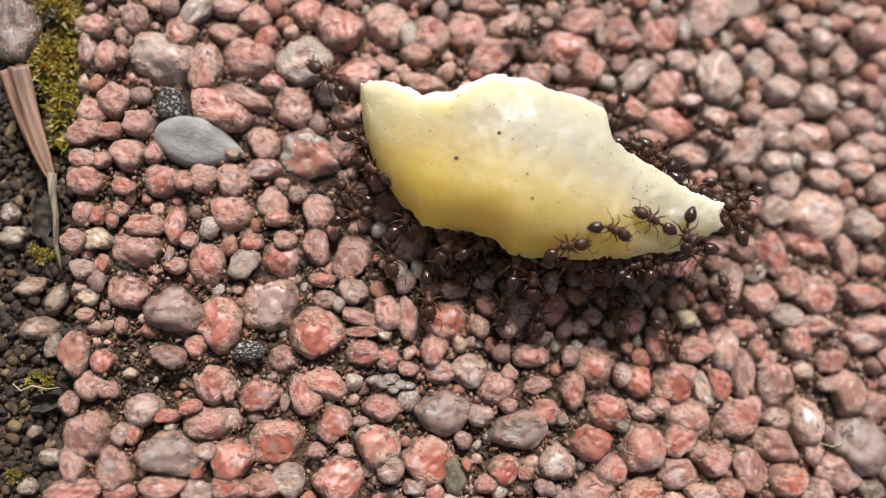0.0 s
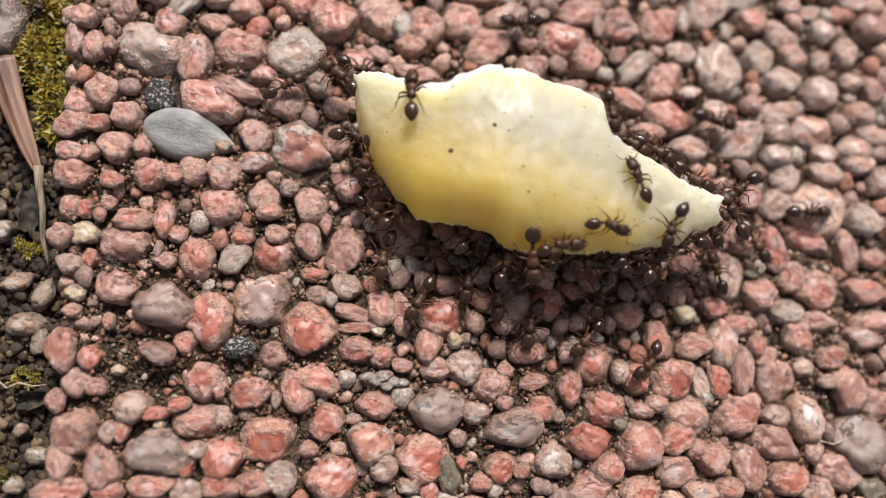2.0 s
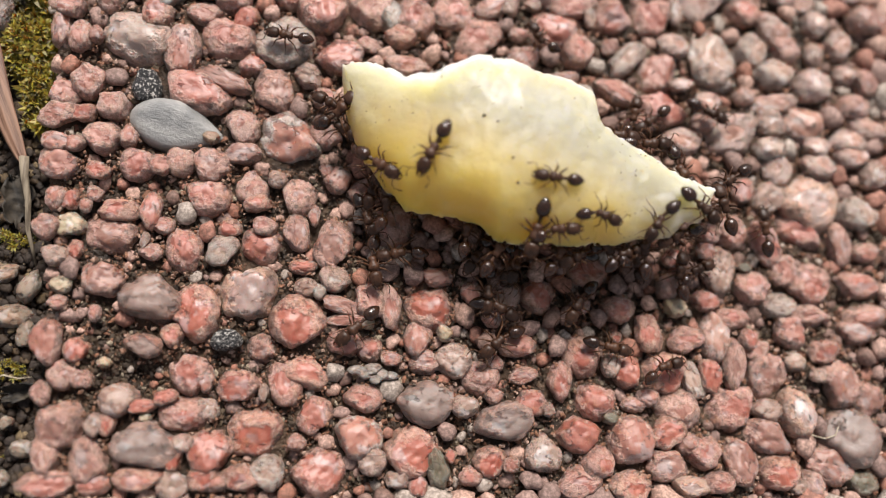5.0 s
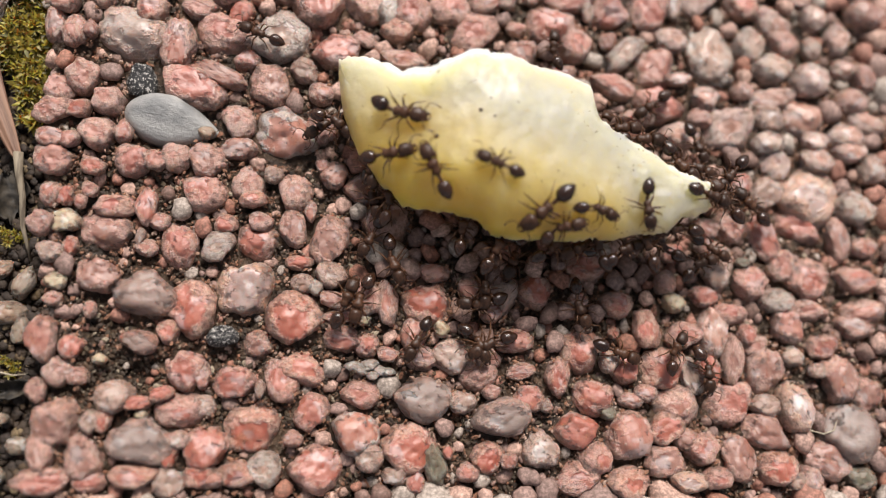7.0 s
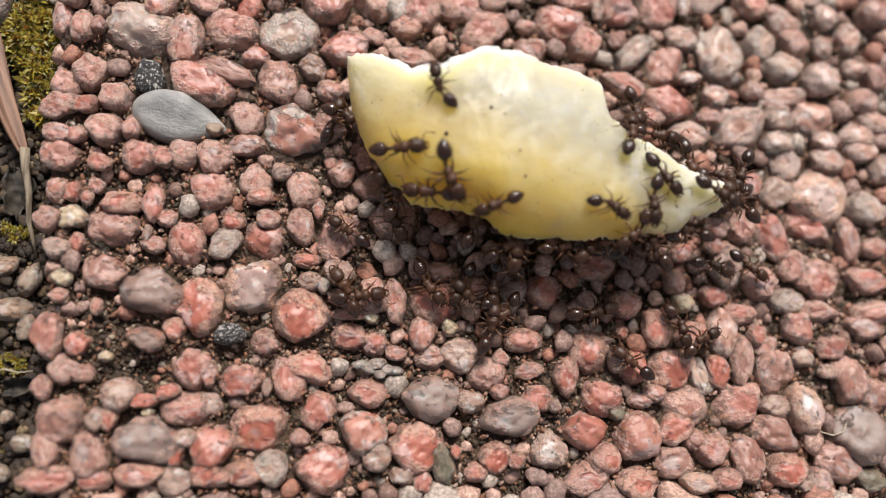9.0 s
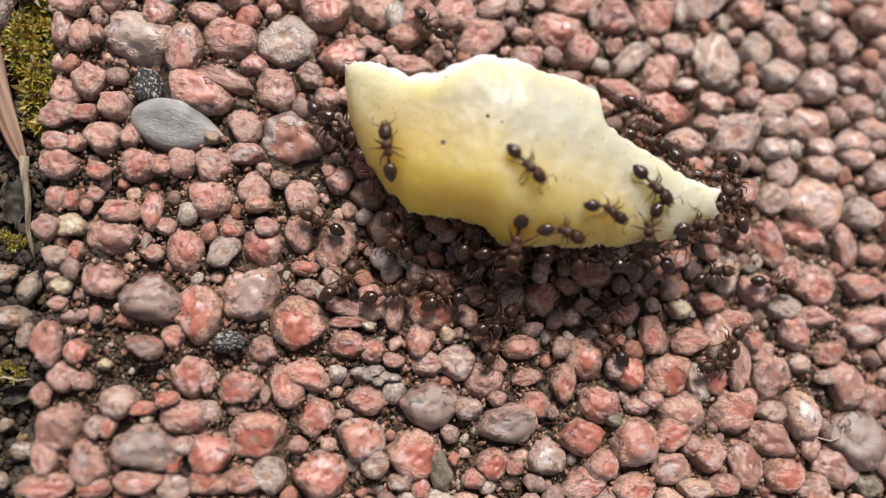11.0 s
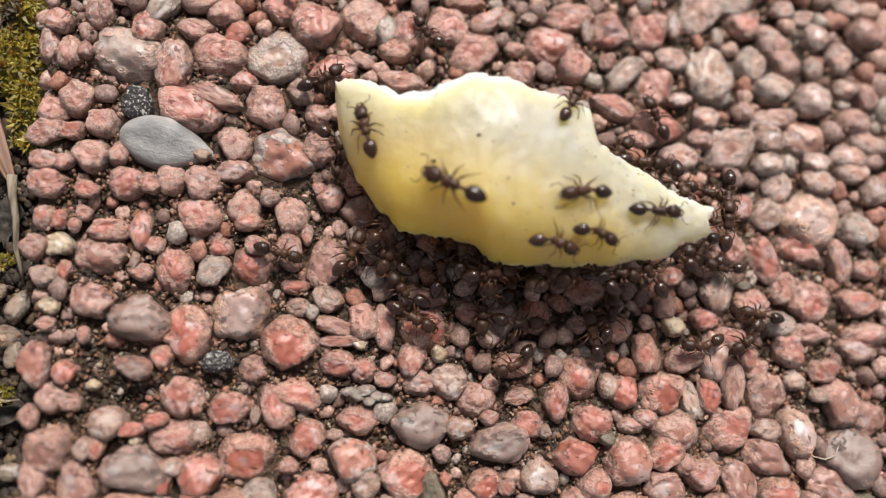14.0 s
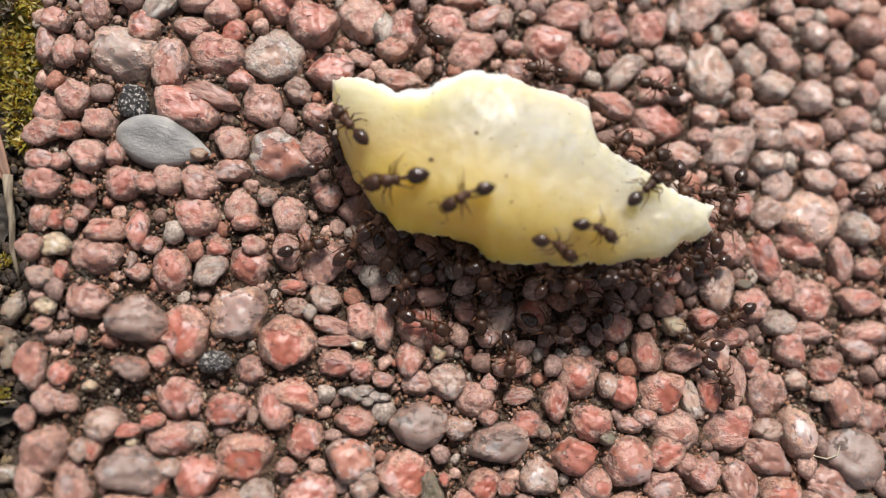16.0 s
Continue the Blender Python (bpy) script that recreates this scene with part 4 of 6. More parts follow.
    return tagged(root, COAT, "ant", "ants round the food")


def stand(x, y, heading, level):
    """The pose of an ant whose middle is over (x, y) millimetres: on the upper side of the food (level 1) on the chips (level 0), or clinging under the rim at that height."""
    c, s = math.cos(radians(heading)), math.sin(radians(heading))
    middle = top_of(x, y) if level == 1 else level or 0.6
    # over the rim an ant keeps the slope of the side it stands on
    height = (lambda a, b: max(top_of(a, b), middle - 0.35) if middle > 0.7 else top_of(a, b)) if level == 1 else (lambda a, b: middle)
    nose = Vector((x + 0.8 * c, y + 0.8 * s, height(x + 0.8 * c, y + 0.8 * s)))
    tail = Vector((x - 0.9 * c, y - 0.9 * s, height(x - 0.9 * c, y - 0.9 * s)))
    wing = [Vector((x - k * 0.6 * s, y + k * 0.6 * c, height(x - k * 0.6 * s, y + k * 0.6 * c))) for k in (1, -1)]
    ahead = nose - tail
    ahead.z = max(min(ahead.z, 0.6), -0.6)
    ahead.normalize()
    side = wing[0] - wing[1]
    side.z = max(min(side.z, 0.45), -0.45)
    up = ahead.cross(side).normalized()
    side = up.cross(ahead)
    turn = Matrix((ahead, side, up)).transposed().to_4x4()
    z = max(middle, 0.5 * (nose.z + tail.z)) - 0.06
    return Matrix.Translation((x * MM, y * MM, z * MM)) @ turn


def between(rows):
    """Rows with steps of less than 60 degrees, headings unwound."""
    full = [rows[0]]
    for t, x, y, h in rows[1:]:
        t0, x0, y0, h0 = full[-1]
        h = h0 + (h - h0 + 180) % 360 - 180
        steps = max(1, math.ceil(abs(h - h0) / 55), math.ceil(math.hypot(x - x0, y - y0) / 3.0))
        steps = min(steps, max(1, int((t - t0) * 10)))
        full += [(t0 + (t - t0) * k / steps, x0 + (x - x0) * k / steps, y0 + (y - y0) * k / steps, h0 + (h - h0) * k / steps) for k in range(1, steps + 1)]
    return full


# each ant's way: seconds, x and y in millimetres, heading in degrees
ANTS = []


def ant_way(level, size, *rows):
    ANTS.append((level, size, rows))


ant_way(1, 1.02, (0, -1.89, -1.01, -120), (0.2, -2.29, 0.49, 141), (0.5, -2.51, 1.84, 128), (1, -2.66, 2.34, 106), (1.5, -3.24, 2.81, 108), (2, -3.87, 6.66, 88), (2.5, -4.31, 6.98, 97), (3, -2.34, 6.36, 30), (3.5, -2.28, 4.67, -44), (4, -2.32, 3.62, -51), (6.5, -1.97, 1.18, 140), (7, -1.92, 1.64, 118), (7.5, -2.18, 0.47, 172), (8, -2.80, 0.78, 171), (8.5, -2.66, 0.59, 170), (9, -2.63, 0.44, 171), (10, -3.17, -0.05, -116), (11.5, -4.11, -1.13, -116), (16, -3.59, -0.98, -116))
ant_way(1, 1.08, (0, -9.34, 9.63, 144), (3, -7.69, 8.12, 145), (4, -7.39, 7.07, 116), (5.5, -6.81, 5.48, 15), (6.5, -4.61, 5.04, -11), (7, -3.57, 4.64, -15), (7.5, -2.42, 4.53, -13), (8, -2.01, 3.19, -51), (8.5, -1.26, 1.91, -50), (9, -1.61, 1.12, -59), (9.8, 0.10, -1.40, -68), (10.5, 1.62, -2.39, -74), (16, 1.38, -1.86, -76))
ant_way(1, 1.00, (0, -6.32, 3.52, 142), (0.5, -5.89, 2.57, 164), (1, -5.91, 3.18, -127), (1.5, -6.01, 3.37, -110), (2, -6.27, 3.62, -101), (2.5, -6.31, 3.50, -99), (3, -5.79, 2.34, -109), (3.5, -5.41, 2.42, -102), (4, -4.51, 2.41, -54), (5.2, -4.90, 2.36, -37), (6.5, -5.06, 2.64, -14), (7, -4.18, 2.56, 8), (7.5, -4.21, 2.65, 9), (8, -4.12, 2.80, 10), (8.5, -4.17, 2.74, 3), (9, -4.08, 2.69, 2), (10.2, -4.58, 3.04, 82), (11.5, -4.78, 3.68, 99), (12, -4.96, 4.28, 100), (12.5, -5.09, 4.54, 102), (13, -5.22, 5.21, 104), (13.5, -5.28, 5.25, 103), (14, -5.39, 5.40, 104), (14.5, -5.45, 5.58, 103), (15, -5.72, 5.65, 109), (15.5, -6.09, 5.71, 128), (16, -6.16, 5.73, 128))
ant_way(1, 0.90, (0, 4.60, -1.36, 6), (0.5, 4.59, -1.44, 2), (1, 4.58, -1.38, -0), (1.5, 4.57, -1.43, 1), (2, 4.53, -1.56, -1), (2.5, 4.55, -1.51, 2), (3, 4.72, -1.31, -2), (3.5, 4.81, -1.29, -0), (4, 4.76, -1.22, 0), (6.5, 4.87, -1.27, 7), (7, 5.25, -1.35, 11), (7.5, 5.92, -1.46, -14), (8, 6.53, -1.60, -16), (8.5, 6.80, -2.04, -25), (9, 8.65, -1.67, -141), (10.5, 4.91, -1.63, -30), (11.5, 4.80, -0.86, -21), (12, 4.97, -0.96, -23), (12.5, 5.15, -1.04, -22), (13, 5.10, -1.01, -19), (13.5, 5.03, -1.01, -17), (14, 4.81, -0.83, -23), (14.5, 4.83, -0.77, -21), (15, 4.80, -0.91, -25), (15.5, 4.83, -1.00, -36), (16, 4.99, -1.09, -35))
ant_way(1, 0.85, (0, 6.99, -0.49, -25), (0.5, 7.01, -0.46, -22), (1, 7.01, -0.49, -21), (1.5, 7.04, -0.51, -21), (2, 7.01, -0.56, -21), (2.5, 7.07, -0.58, -24), (3, 7.12, -0.58, -26), (3.5, 7.01, -0.52, -25), (4, 7.02, -0.44, -24), (6.5, 7.09, -0.48, -16), (7, 7.05, -0.44, -23), (7.5, 7.06, -0.44, -22), (8, 7.15, -0.41, -31), (8.5, 7.06, -0.30, -29), (9, 7.17, -0.32, -32), (11.5, 7.18, -0.17, -32), (12, 7.18, -0.21, -34), (12.5, 7.14, -0.14, -34), (13, 7.06, -0.20, -36), (13.5, 7.03, -0.27, -32), (14, 7.09, -0.33, -28), (14.5, 7.10, -0.30, -31), (15, 7.12, -0.28, -28), (15.5, 7.11, -0.22, -29), (16, 7.12, -0.24, -32))
ant_way(1, 0.87, (0, 9.28, 0.03, 153), (0.5, 8.68, 0.84, 127), (1, 8.72, 0.92, 119), (1.5, 8.78, 1.47, 113), (2, 8.55, 2.02, 113), (2.5, 7.37, 2.61, 141), (3, 7.16, 3.17, 138), (3.5, 7.38, 3.43, 100), (4, 5.83, 2.69, 162), (5.3, 3.87, 1.10, 176), (6.5, 1.90, 0.97, -176), (7, 1.26, 1.71, 157), (7.5, 2.15, 0.95, -132), (8, 1.12, -0.31, -139), (8.5, 1.13, -0.08, -136), (9, 0.84, -0.35, -160), (10.2, 1.22, 1.00, -52), (11.5, 3.09, 2.10, -43), (12, 2.55, 0.65, -106), (12.5, 2.73, 1.64, -102), (13, 5.23, 2.34, 9), (13.5, 5.72, 3.62, 55), (14, 5.81, 6.85, 59), (14.5, 5.91, 7.09, 60), (15, 5.59, 7.27, 56), (15.5, 4.00, 7.53, 178), (16, 5.57, 10.58, 171))
ant_way(1, 0.90, (0, 11.22, -0.73, -88), (0.5, 10.44, -1.14, -66), (1, 10.74, -0.94, -78), (1.5, 10.86, -0.53, -95), (2, 10.54, -0.69, -105), (2.5, 10.50, -0.61, -120), (3, 10.42, -0.57, -120), (3.5, 10.49, -0.55, -126), (4, 10.63, -0.66, -139), (5.4, 10.10, -0.82, -108), (6.5, 9.66, -0.41, -85), (7, 9.80, -0.34, -77), (7.5, 9.72, -0.35, -81), (8, 9.58, -0.31, -84), (8.5, 9.53, -0.28, -82), (9, 9.53, -0.15, -85), (11.5, 9.52, -1.20, -98), (12, 9.83, -0.87, -100), (12.5, 10.08, -1.06, -131), (13, 11.21, -1.43, -131), (13.5, 14.43, -0.45, -134), (14, 14.94, -0.08, -148), (14.5, 15.13, 0.01, -148), (15, 14.86, -0.08, -148), (15.5, 14.96, -0.14, -148), (16, 12.88, -0.80, -146))
ant_way(1, 0.95, (0, 16.52, 3.39, -11), (0.5, 16.40, 2.64, -26), (1, 17.39, 1.36, -35), (1.5, 17.40, 1.37, -40), (2, 13.94, -0.23, -52), (2.5, 13.76, 0.40, -27), (3, 13.15, 0.13, -49), (3.5, 12.48, -0.04, -29), (4, 11.97, 0.35, -32), (5.5, 14.03, -0.07, -36), (6.5, 17.54, 1.45, -25), (7, 13.66, 0.47, -15), (7.5, 13.66, 0.55, -14), (8, 13.36, 0.38, -20), (8.5, 13.36, 0.44, -16), (9, 13.35, 0.48, -27), (11.5, 16.21, 3.40, -4), (12, 16.08, 3.38, -6), (12.5, 16.04, 3.36, -3), (13, 16.02, 3.24, -3), (13.5, 16.05, 3.24, -11), (14, 15.91, 3.16, -18), (14.5, 15.87, 3.17, -18), (15, 15.97, 3.18, -17), (15.5, 15.57, 2.96, -26), (16, 15.67, 2.92, -7))
ant_way(1, 0.92, (0, 16.00, 7.05, -19), (4, 16.17, 7.45, -17), (7, 15.28, 4.70, -67), (7.5, 11.86, 1.77, -74), (8, 11.24, 0.30, -88), (8.5, 10.71, 0.75, -53), (9, 10.25, 1.23, -51), (11.5, 9.76, 1.02, -39), (12, 9.68, 1.04, -20), (12.5, 10.07, 1.00, -1), (13, 10.16, 0.79, 8), (13.5, 10.21, 0.84, 5), (14, 10.49, 0.82, -3), (14.5, 9.63, 1.45, 29), (15, 9.61, 1.56, 31), (15.5, 9.68, 1.64, 38), (16, 9.92, 2.01, 41))
ant_way(1, 0.95, (0, 11.62, 5.70, 157), (0.5, 11.53, 5.70, 153), (1, 11.71, 5.73, 149), (1.5, 11.64, 5.74, 152), (2, 11.58, 5.71, 154), (2.5, 11.67, 5.85, 155), (3, 12.38, 5.80, 148), (3.5, 10.68, 6.02, 132), (4, 10.75, 6.15, 128), (6.5, 11.43, 8.20, -1), (7, 8.18, 4.88, 62), (7.5, 8.09, 4.31, 65), (8, 8.43, 4.29, 80), (8.5, 8.57, 4.14, 91), (9, 8.37, 3.70, 82), (10.5, 12.53, 5.60, -127), (11.5, 9.58, 2.82, -148), (12, 9.77, 2.55, -153), (12.5, 9.19, 1.75, -144), (13, 8.20, 1.54, -170), (13.5, 7.67, 2.34, 152), (14, 5.98, 1.71, -166), (14.5, 3.46, 0.40, -144), (15, 1.78, 0.18, -155), (15.5, -0.89, 1.01, -143), (16, -0.25, 1.29, -149))
ant_way(1, 1.14, (0, 3.10, -2.92, -89), (2.5, 3.02, -2.27, -85), (3, 2.13, -2.31, -87), (3.5, 2.21, -2.31, -95), (4, 2.27, -2.26, -87), (5.5, 4.49, -0.55, -119), (6.5, 5.44, 0.52, -142), (7, 3.89, -0.52, -141), (7.5, 3.08, -1.37, -104), (8, 3.04, -2.20, -95), (8.5, 3.04, -2.36, -106), (9, 2.55, -2.29, -100), (11.5, 2.26, -1.82, -98), (12, 0.97, -1.58, -111), (12.5, 2.06, -0.98, -23), (13, 1.93, -0.82, -27), (13.5, 2.64, -0.36, -103), (14, -0.95, 2.02, 152), (14.5, -3.26, 1.99, 167), (15, -3.56, 2.28, 164), (15.5, -3.69, 2.27, -176), (16, -3.88, 2.31, -173))
ant_way(1, 0.86, (0, 2.99, 13.11, 165), (4, 3.68, 13.49, 177), (5.5, 5.52, 10.93, 101), (6.5, 4.38, 6.20, 68), (7, 6.06, 10.85, 84), (7.4, 3.60, 12.24, 143), (8, -2.45, 6.85, 114), (8.5, -2.41, 6.27, 104), (9, -2.24, 5.93, 105), (9.8, -2.81, 7.71, 108), (10.5, -2.51, 12.11, 123), (16, -1.79, 12.86, 120))
ant_way(1, 0.95, (0, 12.44, 1.83, -11), (1.5, 13.69, 4.72, -27), (2.5, 13.09, 1.39, -33), (3.5, 14.90, 3.08, -34), (4, 12.63, 1.02, -30), (6.5, 14.79, 3.34, -24), (9, 15.94, 2.83, -22), (11.5, 11.62, -1.36, 1), (13, 15.42, -0.15, -162), (16, 14.70, -1.06, -21))
ant_way(0, 0.95, (0, 9.24, 8.04, -113), (2, 9.09, 7.53, -81), (3.5, 10.53, 6.04, -114), (4, 11.10, 5.99, -122), (6.5, 12.64, 7.67, -167), (8, 11.05, 5.86, -74), (9, 10.70, 6.71, -73), (11.5, 11.81, 7.43, -16), (14, 12.61, 8.10, 115), (16, 12.82, 9.81, 168))
ant_way(0, 0.95, (0, -7.15, 6.16, -89), (1, -7.27, 8.81, 24), (2, -6.80, 9.68, -12), (3, -7.29, 9.48, 24), (4, -7.71, 7.98, 97), (6.5, -8.17, 5.07, -114), (9, -7.86, 5.48, 78), (11.5, -8.42, 5.48, -63), (14, -7.94, 9.50, 38), (16, -7.33, 4.21, 36))
ant_way(0, 0.90, (0, -7.68, 2.36, 151), (1.5, -10.49, 6.86, 121), (2.5, -11.98, 10.16, -59), (4, -9.94, 11.44, -162), (6.5, -12.18, 10.37, 163), (9, -11.64, 13.85, 136), (16, -10.80, 16.11, 135))
ant_way(0, 0.95, (0, 16.67, 2.22, -4), (1.5, 17.11, 1.57, -5), (1.8, 19.30, 1.43, -2), (2, 22.11, 1.48, 1), (2.2, 24.76, 0.73, 5), (2.5, 23.78, 1.52, 52), (2.8, 26.79, 4.20, 36), (3.1, 30.05, 5.81, 18), (4, 32.16, 4.91, 12), (16, 32.33, 4.91, 12))
ant_way(0, 0.92, (0, 15.45, 1.17, -11), (14.5, 16.41, 1.31, -10), (14.8, 18.31, 1.17, -5), (15, 20.45, 1.04, -2), (15.3, 23.94, 1.00, 6), (15.6, 24.69, 1.30, 20), (16, 27.31, 3.29, 20))
ant_way(0, 0.90, (0, -0.11, -1.52, -124), (5.5, 0.90, -2.55, -124), (6.5, -1.42, -6.97, -111), (7, -2.50, -7.62, -118), (7.5, -1.62, -6.76, -135), (8, -0.91, -5.63, -116), (9, -0.39, -4.51, -117), (10, 0.56, -2.70, -117), (16, 1.19, -1.18, -124))
ant_way(0, 0.90, (0, 2.18, -1.83, -109), (6, 2.94, -3.51, -111), (7, 1.19, -7.70, -67), (8, 1.67, -7.36, -160), (9, 2.12, -6.05, -148), (10.5, 2.06, -6.56, -105), (11.5, 1.44, -8.29, -131), (12, 1.46, -8.32, -127), (13, 1.57, -7.23, -126), (14, 3.32, -7.50, -157), (15, 3.41, -7.25, -112), (16, 3.26, -7.08, -101))
ant_way(0, 0.95, (0, 10.14, -1.69, -73), (5.5, 10.89, -2.69, -73), (6.5, 14.80, -8.36, -85), (7, 15.14, -9.35, -89), (8, 13.68, -8.63, -86), (9, 13.03, -6.67, -78), (11, 15.45, -8.48, -167), (11.5, 15.47, -8.52, -168), (12, 15.18, -8.69, -168), (13, 16.28, -7.77, -161), (14, 17.81, -6.02, -146), (15, 16.40, -8.06, -86), (15.5, 16.21, -8.08, -71), (16, 16.09, -8.28, -71))
ant_way(0, 0.90, (0, -7.46, 0.89, 20), (1, -5.98, 0.70, -7), (2, -5.90, 0.63, -45), (3, -5.88, 0.23, -86), (4, -5.65, -0.10, -55), (5.2, -5.61, -0.19, -65), (6.5, -5.07, -1.59, -69), (7.5, -5.46, -1.68, -168), (8.5, -6.94, -1.41, -190), (9.5, -7.19, -1.09, -231), (10.5, -8.00, -0.71, -206), (11.5, -9.37, -0.11, -204), (12.5, -10.81, -0.54, -163), (13.5, -10.15, -1.15, -42), (14.5, -10.05, -1.17, -11), (16, -8.59, -0.80, 14))
ant_way(0, 1.00, (0, -5.30, -1.59, -80), (1, -5.31, -1.69, -96), (2, -5.35, -2.08, -96), (3, -5.34, -2.48, -88), (4, -5.32, -2.58, -78), (5.2, -5.24, -2.97, -79), (6.5, -5.85, -4.35, -114), (7.5, -5.87, -5.84, -91), (8.5, -6.64, -5.37, -212), (9.5, -7.29, -4.02, -244), (10.5, -7.25, -3.94, -298), (11.5, -6.75, -3.19, -304), (12.5, -6.40, -1.73, -283), (13.5, -6.31, -1.34, -283), (14.5, -5.83, -0.58, -302), (16, -5.78, -0.49, -299))
ant_way(0, 1.00, (0, -2.97, -4.15, -85), (1, -2.99, -4.24, -101), (2, -3.20, -4.59, -121), (3, -4.42, -5.46, -144), (4, -5.30, -5.64, -169), (5.2, -6.37, -6.69, -135), (6.5, -6.60, -5.21, -261), (7.5, -6.52, -5.15, -326), (8.5, -6.13, -5.07, -349), (9.5, -6.03, -5.06, -354), (10.5, -4.66, -4.44, -336), (11.5, -4.27, -4.38, -351), (12.5, -3.88, -4.28, -344), (13.5, -2.48, -4.80, -381), (14.5, -2.39, -4.85, -390), (16, -1.55, -5.18, -381))
ant_way(0, 1.00, (0, 1.55, -4.44, -95), (1, 1.55, -4.44, -95), (2, 1.55, -4.44, -95), (3, 1.55, -4.44, -95), (4, 1.55, -4.44, -95), (5.2, 1.55, -4.44, -95), (6.5, 1.55, -4.44, -95), (7.5, 1.55, -4.44, -95), (8.5, 1.55, -4.44, -95), (9.5, 1.55, -4.44, -95), (10.5, 1.55, -4.44, -95), (11.5, 1.55, -4.44, -95), (12.5, 1.55, -4.44, -95), (13.5, 1.55, -4.44, -95), (14.5, 1.55, -4.44, -95), (16, 1.55, -4.44, -95))
ant_way(0, 1.00, (0, 3.69, -5.04, -85), (1, 3.63, -5.12, -126), (2, 3.48, -6.01, -100), (3, 2.42, -7.07, -135), (4, 2.38, -7.16, -114), (5.2, 2.05, -7.39, -145), (6.5, 1.96, -7.43, -161), (7.5, 1.31, -8.05, -136), (8.5, 0.95, -7.22, -247), (9.5, 1.94, -6.10, -311), (10.5, 2.04, -6.06, -340), (11.5, 2.25, -5.72, -302), (12.5, 3.60, -5.07, -334), (13.5, 3.69, -5.04, -340), (14.5, 4.09, -5.11, -370), (16, 5.56, -5.38, -370))
ant_way(0, 0.95, (0, 9.16, -4.92, -110), (1, 7.89, -5.71, -148), (2, 6.87, -6.81, -133), (3, 6.80, -6.89, -132), (4, 8.21, -7.40, -20), (5.2, 9.08, -7.61, -14), (6.5, 9.18, -7.65, -18), (7.5, 10.17, -8.77, -48), (8.5, 9.78, -8.71, -188), (9.5, 9.71, -8.64, -223), (10.5, 8.95, -7.35, -240), (11.5, 8.73, -7.01, -237), (12.5, 8.24, -6.26, -237), (13.5, 8.01, -5.93, -234), (14.5, 8.22, -5.06, -284), (16, 7.81, -4.26, -243))
ant_way(0, 0.90, (0, 12.02, -6.37, -70), (1, 11.90, -7.26, -98), (2, 10.76, -8.23, -140), (3, 10.73, -9.13, -92), (4, 11.60, -8.91, 14), (5.2, 12.46, -8.66, 16), (6.5, 13.11, -8.03, 44), (7.5, 13.16, -7.94, 60), (8.5, 13.94, -7.50, 29), (9.5, 14.80, -7.24, 17), (10.5, 16.27, -7.57, -13), (11.5, 16.14, -6.68, 98), (12.5, 15.31, -6.33, 157), (13.5, 14.91, -6.32, 178), (14.5, 14.81, -6.32, 177), (16, 14.72, -6.27, 154))
ant_way(0, 1.00, (0, -0.08, -2.44, 200), (1, -0.12, -2.53, 249), (2, -0.26, -3.42, 261), (3, 0.32, -4.11, 310), (4, 1.17, -4.41, 340), (5.2, 2.29, -5.41, 318), (6.5, 1.90, -5.51, 194), (7.5, 0.42, -5.25, 170), (8.5, 0.10, -5.02, 145), (9.5, 0.03, -4.95, 132), (10.5, -1.39, -4.46, 161), (11.5, -1.59, -4.11, 120), (12.5, -2.85, -3.31, 148), (13.5, -3.25, -3.38, 190), (14.5, -3.09, -3.01, 67), (16, -3.01, -2.94, 41))
ant_way(0, 1.00, (0, 3.28, -2.67, 250), (1, 3.28, -2.67, 250), (2, 3.28, -2.67, 250), (3, 3.28, -2.67, 250), (4, 3.28, -2.67, 250), (5.2, 3.28, -2.67, 250), (6.5, 3.28, -2.67, 250), (7.5, 3.28, -2.67, 250), (8.5, 3.28, -2.67, 250), (9.5, 3.28, -2.67, 250), (10.5, 3.28, -2.67, 250), (11.5, 3.28, -2.67, 250), (12.5, 3.28, -2.67, 250), (13.5, 3.28, -2.67, 250), (14.5, 3.28, -2.67, 250), (16, 3.28, -2.67, 250))
ant_way(0, 1.00, (0, 8.48, -3.65, 180), (1, 7.76, -4.19, 217), (2, 7.74, -4.29, 259), (3, 7.07, -4.89, 222), (4, 7.05, -4.99, 259), (5.2, 7.00, -5.08, 241), (6.5, 7.01, -5.18, 274), (7.5, 7.59, -5.87, 310), (8.5, 7.69, -5.87, 359), (9.5, 7.78, -5.82, 391), (10.5, 8.46, -5.23, 401), (11.5, 9.33, -5.02, 373), (12.5, 9.38, -4.93, 420), (13.5, 9.43, -4.85, 422), (14.5, 9.22, -3.97, 464), (16, 9.17, -3.57, 457))
ant_way(0, 1.00, (0, -4.29, 1.25, -100), (1, -4.36, 1.18, -135), (2, -4.76, 1.15, -175), (3, -5.08, 1.39, -217), (4, -5.32, 1.71, -233), (5.2, -5.32, 1.61, -90), (6.5, -5.32, 1.21, -90), (7.5, -4.83, 0.45, -57), (8.5, -4.75, 0.06, -78), (9.5, -3.87, -1.16, -54), (10.5, -3.88, -1.26, -93), (11.5, -3.59, -1.53, -44), (12.5, -3.46, -1.91, -71), (13.5, -3.86, -1.88, -185), (14.5, -4.47, -0.50, -246), (16, -3.96, 0.91, -290))
